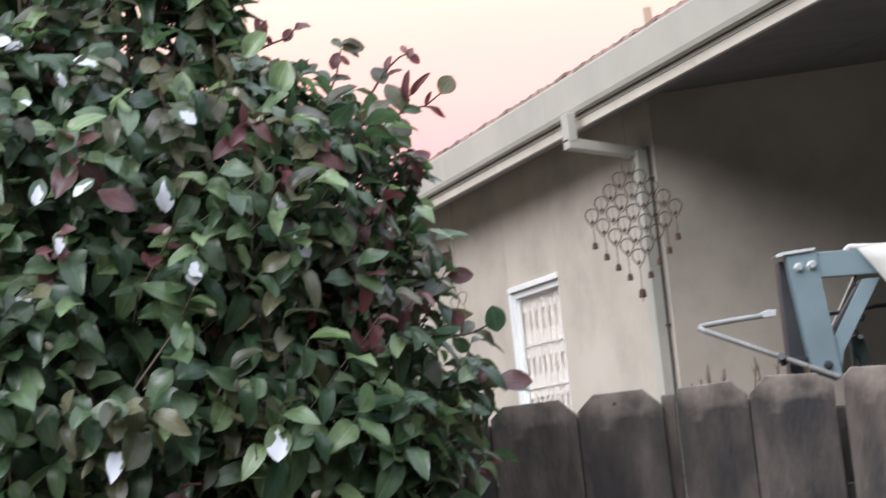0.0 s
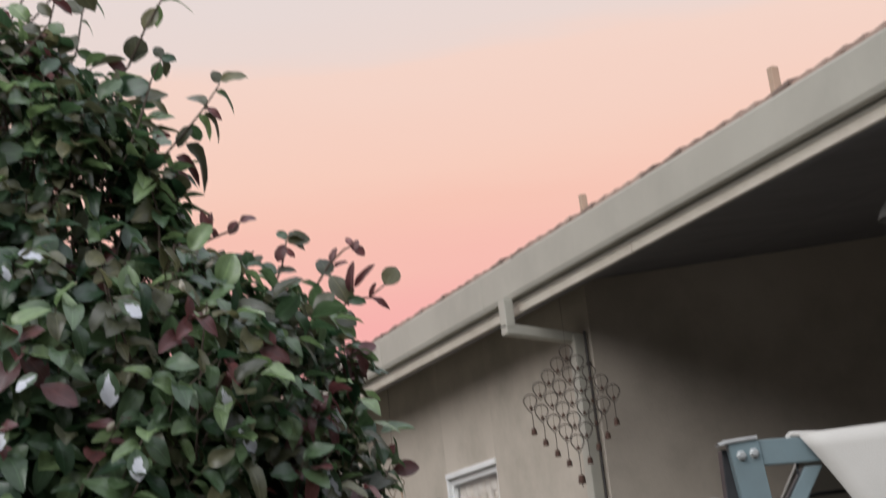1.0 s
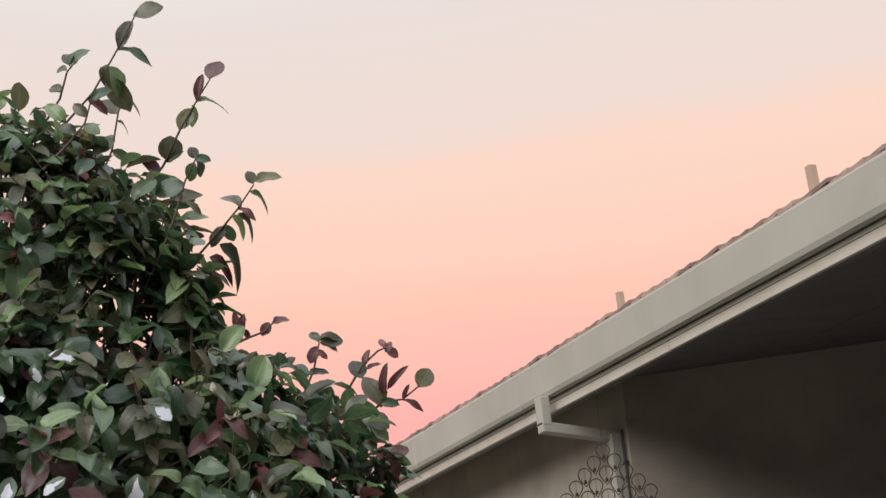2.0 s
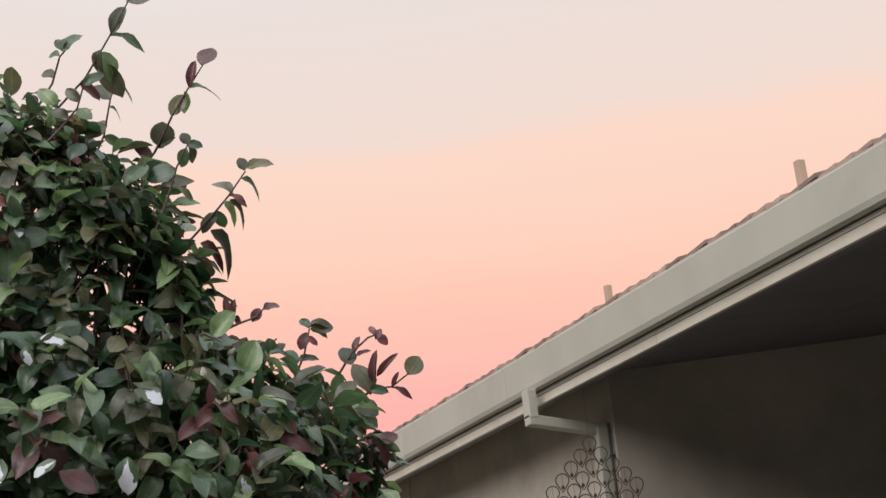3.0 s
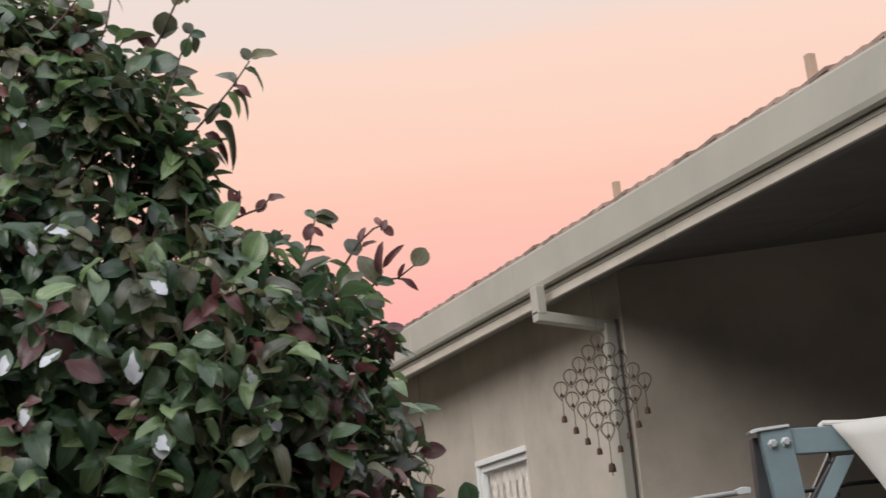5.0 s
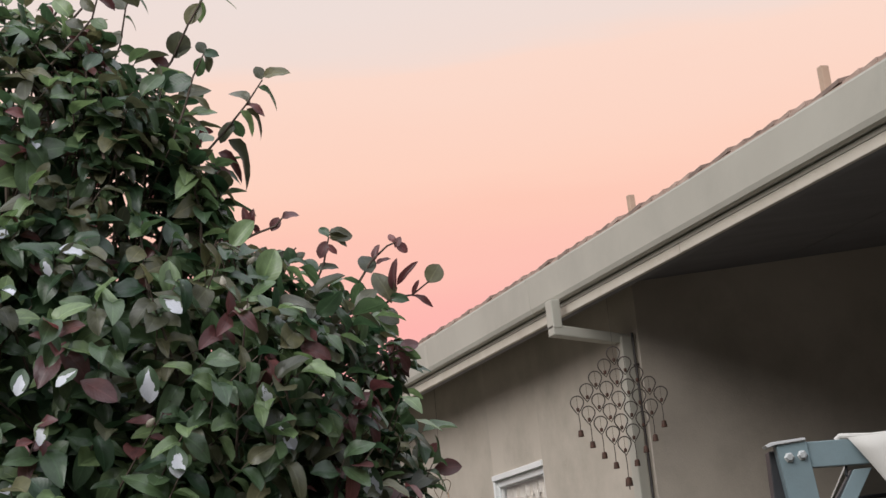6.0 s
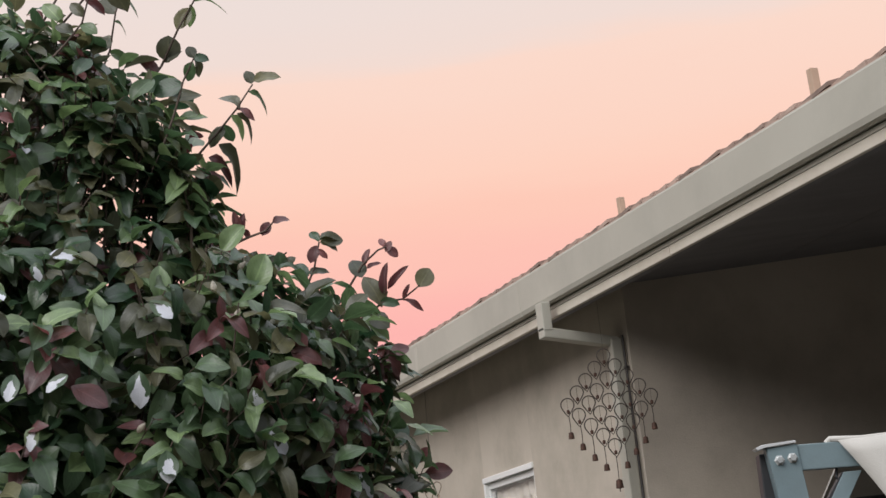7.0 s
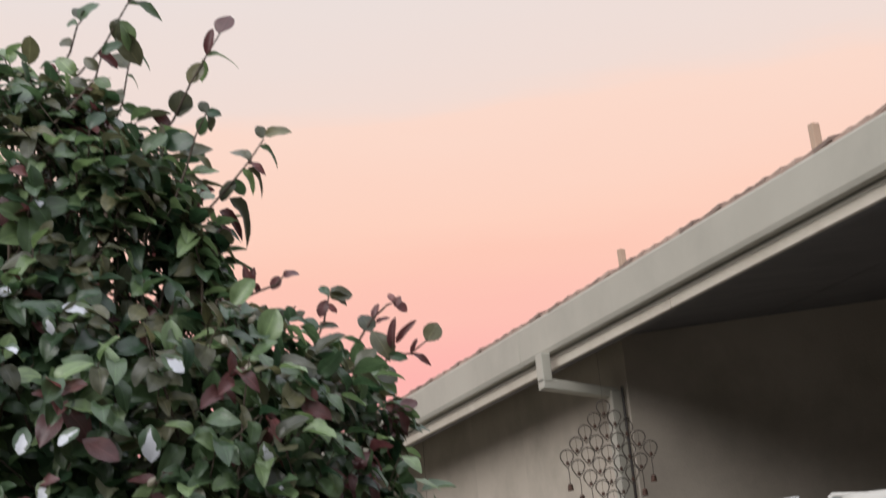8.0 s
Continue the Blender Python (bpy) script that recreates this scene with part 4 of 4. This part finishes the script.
shoot(0.0, [(0.253, 2.471), (0.275, 2.507), (0.307, 2.559), (0.333, 2.601), (0.357, 2.644)], 0.0024,
      [(0.355, 2.642, 65, 0.038, R, 1.70, 4),
       (0.334, 2.603, 73, 0.044, R, 0.70, 2),
       (0.335, 2.601, 7, 0.047, G, 0.60, 3),
       (0.327, 2.591, -130, 0.038, G, 1.35, 4),
       (0.327, 2.597, -82, 0.035, G, 0.80, 1),
       (0.285, 2.512, 82, 0.041, G, 1.80, 4),
       (0.280, 2.512, 36, 0.031, O, 1.20, 0),
       (0.268, 2.495, 129, 0.036, R, 1.40, 4)])
shoot(-0.1, [(0.286, 2.340), (0.306, 2.398), (0.321, 2.440), (0.340, 2.472)], 0.0024,
      [(0.340, 2.472, -8, 0.022, G, 1.50, 0),
       (0.340, 2.472, 109, 0.021, O, 1.60, 4),
       (0.338, 2.467, -116, 0.030, G, 1.20, 0),
       (0.340, 2.470, -51, 0.026, G, 1.40, 1),
       (0.321, 2.436, -173, 0.048, G, 1.30, 4),
       (0.313, 2.410, -9, 0.036, G, 0.75, 1),
       (0.314, 2.415, 128, 0.036, G, 1.00, 0),
       (0.301, 2.381, -21, 0.034, G, 0.90, 0)])
shoot(0.0, [(0.257, 2.282), (0.303, 2.339), (0.354, 2.392), (0.386, 2.420), (0.413, 2.458)], 0.0024,
      [(0.415, 2.463, 15, 0.042, O, 1.10, 0),
       (0.412, 2.459, 105, 0.024, G, 1.50, 4),
       (0.406, 2.447, -32, 0.040, G, 0.75, 3),
       (0.391, 2.420, 127, 0.046, G, 0.80, 3),
       (0.386, 2.419, -8, 0.030, R, 1.10, 1),
       (0.386, 2.413, -46, 0.047, G, 0.70, 3),
       (0.377, 2.411, -56, 0.041, G, 0.80, 3),
       (0.363, 2.400, -131, 0.038, G, 1.40, 4),
       (0.363, 2.403, -69, 0.030, G, 1.20, 0),
       (0.353, 2.372, -52, 0.073, G, 0.85, 3),
       (0.337, 2.352, -39, 0.049, R, 0.95, 3),
       (0.325, 2.337, -59, 0.049, R, 1.25, 4),
       (0.320, 2.333, -79, 0.041, O, 1.00, 0)])
shoot(-0.06, [(0.318, 2.174), (0.356, 2.189), (0.395, 2.206), (0.420, 2.214), (0.432, 2.222)], 0.0024,
      [(0.431, 2.221, 24, 0.030, R, 1.10, 0),
       (0.413, 2.207, 60, 0.024, R, 1.30, 4),
       (0.395, 2.204, 112, 0.016, R, 1.20, 0),
       (0.382, 2.199, 96, 0.047, R, 0.55, 2),
       (0.378, 2.197, 74, 0.046, R, 0.60, 2),
       (0.365, 2.190, 154, 0.030, R, 0.60, 1),
       (0.360, 2.187, -46, 0.033, R, 0.70, 3)])
shoot(0.02, [(0.346, 2.130), (0.382, 2.156), (0.417, 2.176), (0.440, 2.198)], 0.0024,
      [(0.378, 2.152, 24, 0.043, O, 1.30, 4),
       (0.382, 2.160, 77, 0.046, O, 1.20, 0),
       (0.358, 2.154, 126, 0.049, R, 1.50, 4),
       (0.358, 2.161, 83, 0.034, R, 1.60, 4),
       (0.434, 2.171, 102, 0.025, G, 1.50, 4),
       (0.434, 2.172, 35, 0.024, G, 1.30, 4)])
shoot(-0.04, [(0.432, 2.068), (0.464, 2.114), (0.484, 2.154), (0.495, 2.191)], 0.0024,
      [(0.495, 2.191, 118, 0.026, G, 1.00, 0),
       (0.496, 2.194, 2, 0.036, G, 1.30, 4),
       (0.497, 2.197, 24, 0.035, O, 1.10, 1),
       (0.496, 2.191, -20, 0.030, G, 0.90, 0),
       (0.491, 2.186, -117, 0.027, R, 1.30, 4),
       (0.490, 2.179, -37, 0.020, R, 1.10, 0),
       (0.475, 2.143, 132, 0.028, G, 1.30, 4),
       (0.475, 2.147, 9, 0.030, G, 1.10, 0),
       (0.464, 2.114, 15, 0.035, O, 1.10, 1)])
shoot(-0.02, [(0.478, 2.050), (0.506, 2.088), (0.527, 2.120), (0.554, 2.155), (0.579, 2.174), (0.591, 2.181)], 0.0024,
      [(0.591, 2.181, -41, 0.023, R, 1.30, 4),
       (0.589, 2.180, 107, 0.017, R, 1.20, 0),
       (0.590, 2.173, 61, 0.018, R, 1.30, 4),
       (0.552, 2.136, 109, 0.036, G, 1.50, 4),
       (0.557, 2.153, 72, 0.029, R, 0.80, 2),
       (0.560, 2.149, 25, 0.023, R, 0.80, 0),
       (0.527, 2.118, -38, 0.028, R, 0.65, 1),
       (0.520, 2.104, -48, 0.045, R, 0.60, 3),
       (0.515, 2.096, 117, 0.030, G, 1.00, 0)])
shoot(0.16, [(0.491, 2.060), (0.539, 2.109), (0.577, 2.132), (0.606, 2.136), (0.635, 2.153)], 0.0024,
      [(0.633, 2.150, 55, 0.037, O, 1.60, 4),
       (0.606, 2.134, -12, 0.034, R, 0.65, 1),
       (0.606, 2.136, 61, 0.026, R, 0.60, 2),
       (0.584, 2.151, 43, 0.049, R, 0.50, 2),
       (0.578, 2.141, 82, 0.052, R, 0.60, 2),
       (0.572, 2.123, 104, 0.056, G, 1.20, 0),
       (0.570, 2.132, -11, 0.031, G, 1.10, 0),
       (0.549, 2.115, -36, 0.041, G, 1.40, 4),
       (0.539, 2.109, -39, 0.054, G, 0.90, 0)])
shoot(0.0, [(0.519, 1.973), (0.555, 1.999), (0.582, 2.021)], 0.0024,
      [(0.580, 2.019, 28, 0.034, R, 1.20, 4),
       (0.577, 2.017, 73, 0.024, R, 1.00, 0),
       (0.570, 2.004, -17, 0.034, R, 1.00, 1),
       (0.555, 1.999, -20, 0.027, R, 1.10, 0),
       (0.546, 1.995, 97, 0.038, O, 1.20, 0),
       (0.537, 1.988, 129, 0.035, G, 1.00, 1)])
shoot(-0.04, [(0.505, 1.985), (0.557, 2.004), (0.581, 2.014)], 0.0024,
      [(0.581, 2.014, 20, 0.033, R, 1.20, 4),
       (0.579, 2.010, -44, 0.035, R, 1.00, 1),
       (0.570, 2.010, 90, 0.025, R, 1.00, 0),
       (0.557, 2.004, -54, 0.044, R, 1.00, 3),
       (0.548, 2.001, 134, 0.032, G, 1.20, 0)])
shoot(0.03, [(0.530, 1.847), (0.580, 1.843), (0.618, 1.845)], 0.0024,
      [(0.614, 1.845, 1, 0.041, R, 1.25, 4),
       (0.593, 1.851, 87, 0.036, G, 1.00, 0),
       (0.603, 1.861, 46, 0.029, R, 1.10, 4),
       (0.593, 1.844, -28, 0.032, G, 0.90, 1),
       (0.572, 1.844, 49, 0.029, G, 1.30, 0),
       (0.567, 1.843, -39, 0.046, G, 1.10, 0)])
shoot(-0.05, [(0.550, 1.755), (0.606, 1.751), (0.648, 1.755), (0.672, 1.764)], 0.0024,
      [(0.680, 1.751, 93, 0.038, G, 1.70, 4),
       (0.644, 1.754, -4, 0.044, G, 0.90, 1),
       (0.632, 1.764, 122, 0.032, R, 1.50, 4),
       (0.627, 1.752, 45, 0.035, G, 1.10, 0),
       (0.615, 1.750, -44, 0.036, G, 1.20, 0),
       (0.590, 1.752, 38, 0.034, G, 1.10, 0)])
shoot(-0.06, [(0.559, 1.680), (0.623, 1.674), (0.673, 1.680)], 0.0024,
      [(0.671, 1.683, -5, 0.052, R, 1.15, 4),
       (0.648, 1.676, -42, 0.038, G, 0.90, 1),
       (0.644, 1.676, 63, 0.038, R, 0.80, 0),
       (0.623, 1.674, 57, 0.035, R, 0.70, 2),
       (0.607, 1.675, -45, 0.037, G, 1.10, 0),
       (0.591, 1.677, 49, 0.029, G, 1.20, 1)])
shoot(-0.12, [(0.120, 2.469), (0.155, 2.509), (0.181, 2.541), (0.199, 2.584)], 0.0024,
      [(0.195, 2.571, 27, 0.033, G, 1.20, 0),
       (0.185, 2.550, 128, 0.031, G, 1.10, 0),
       (0.179, 2.540, -36, 0.031, G, 1.20, 4),
       (0.168, 2.525, 140, 0.031, O, 1.10, 0),
       (0.159, 2.513, -32, 0.028, G, 1.00, 1)])
shoot(0.03, [(0.116, 2.412), (0.163, 2.480), (0.192, 2.551), (0.208, 2.605), (0.220, 2.651)], 0.0024,
      [(0.214, 2.633, -23, 0.033, G, 0.90, 3),
       (0.208, 2.603, 131, 0.044, O, 1.10, 4),
       (0.205, 2.591, -25, 0.026, G, 0.70, 3),
       (0.197, 2.564, 136, 0.030, G, 1.00, 0),
       (0.192, 2.551, -30, 0.034, G, 1.00, 0),
       (0.180, 2.520, 159, 0.034, O, 1.10, 4),
       (0.172, 2.498, -36, 0.036, G, 1.10, 4)])

# leaves with pale patches near the tip and a few red ones, on the face towards the garden
for i, (x, z, lean, length, tone) in enumerate([(0.272, 1.949, -95, 0.048, B), (0.175, 2.149, 160, 0.047, B), (0.142, 2.125, -80, 0.027, B), (0.175, 1.964, -150, 0.035, B), (0.412, 1.931, -75, 0.035, B),
         (0.301, 2.059, -40, 0.041, B), (0.144, 1.897, -120, 0.034, B), (0.303, 1.848, -85, 0.044, B), (0.432, 1.877, -60, 0.045, B), (0.215, 1.946, -30, 0.055, R),
         (0.531, 1.814, -85, 0.050, B), (0.122, 1.960, -100, 0.038, B), (0.477, 1.993, -20, 0.046, R), (0.468, 2.018, 100, 0.038, R)]):
    w = width_at(z)
    y = -DEEP * w * math.sqrt(max(0.0, 1 - (x / w) ** 2)) * 1.04
    a = radians(lean)
    foot = (x - 0.5 * length * math.cos(a), y, z - 0.5 * length * math.sin(a))
    single_leaf(foot, (math.cos(a), -0.25 + 0.2 * math.sin(5 * i), math.sin(a)), (0.3 * math.sin(3 * i), -1.0, 0.7), length, (0, 4)[i % 2], tone, 1.15)

for k in range(34):
    z = rng.uniform(1.5, 2.4)
    a = rng.uniform(-0.95 * math.pi, -0.1 * math.pi)
    bud = part("bud", lathe([(0.001, -0.007), (0.0042, -0.003), (0.0046, 0.001), (0.0028, 0.006), (0.0008, 0.009)], 8), BUD, tree)
    bud.location = (width_at(z) * 0.97 * math.cos(a), width_at(z) * 0.97 * DEEP * math.sin(a), z)
    bud.rotation_euler = (rng.uniform(-1, 1), rng.uniform(-1, 1), 0)
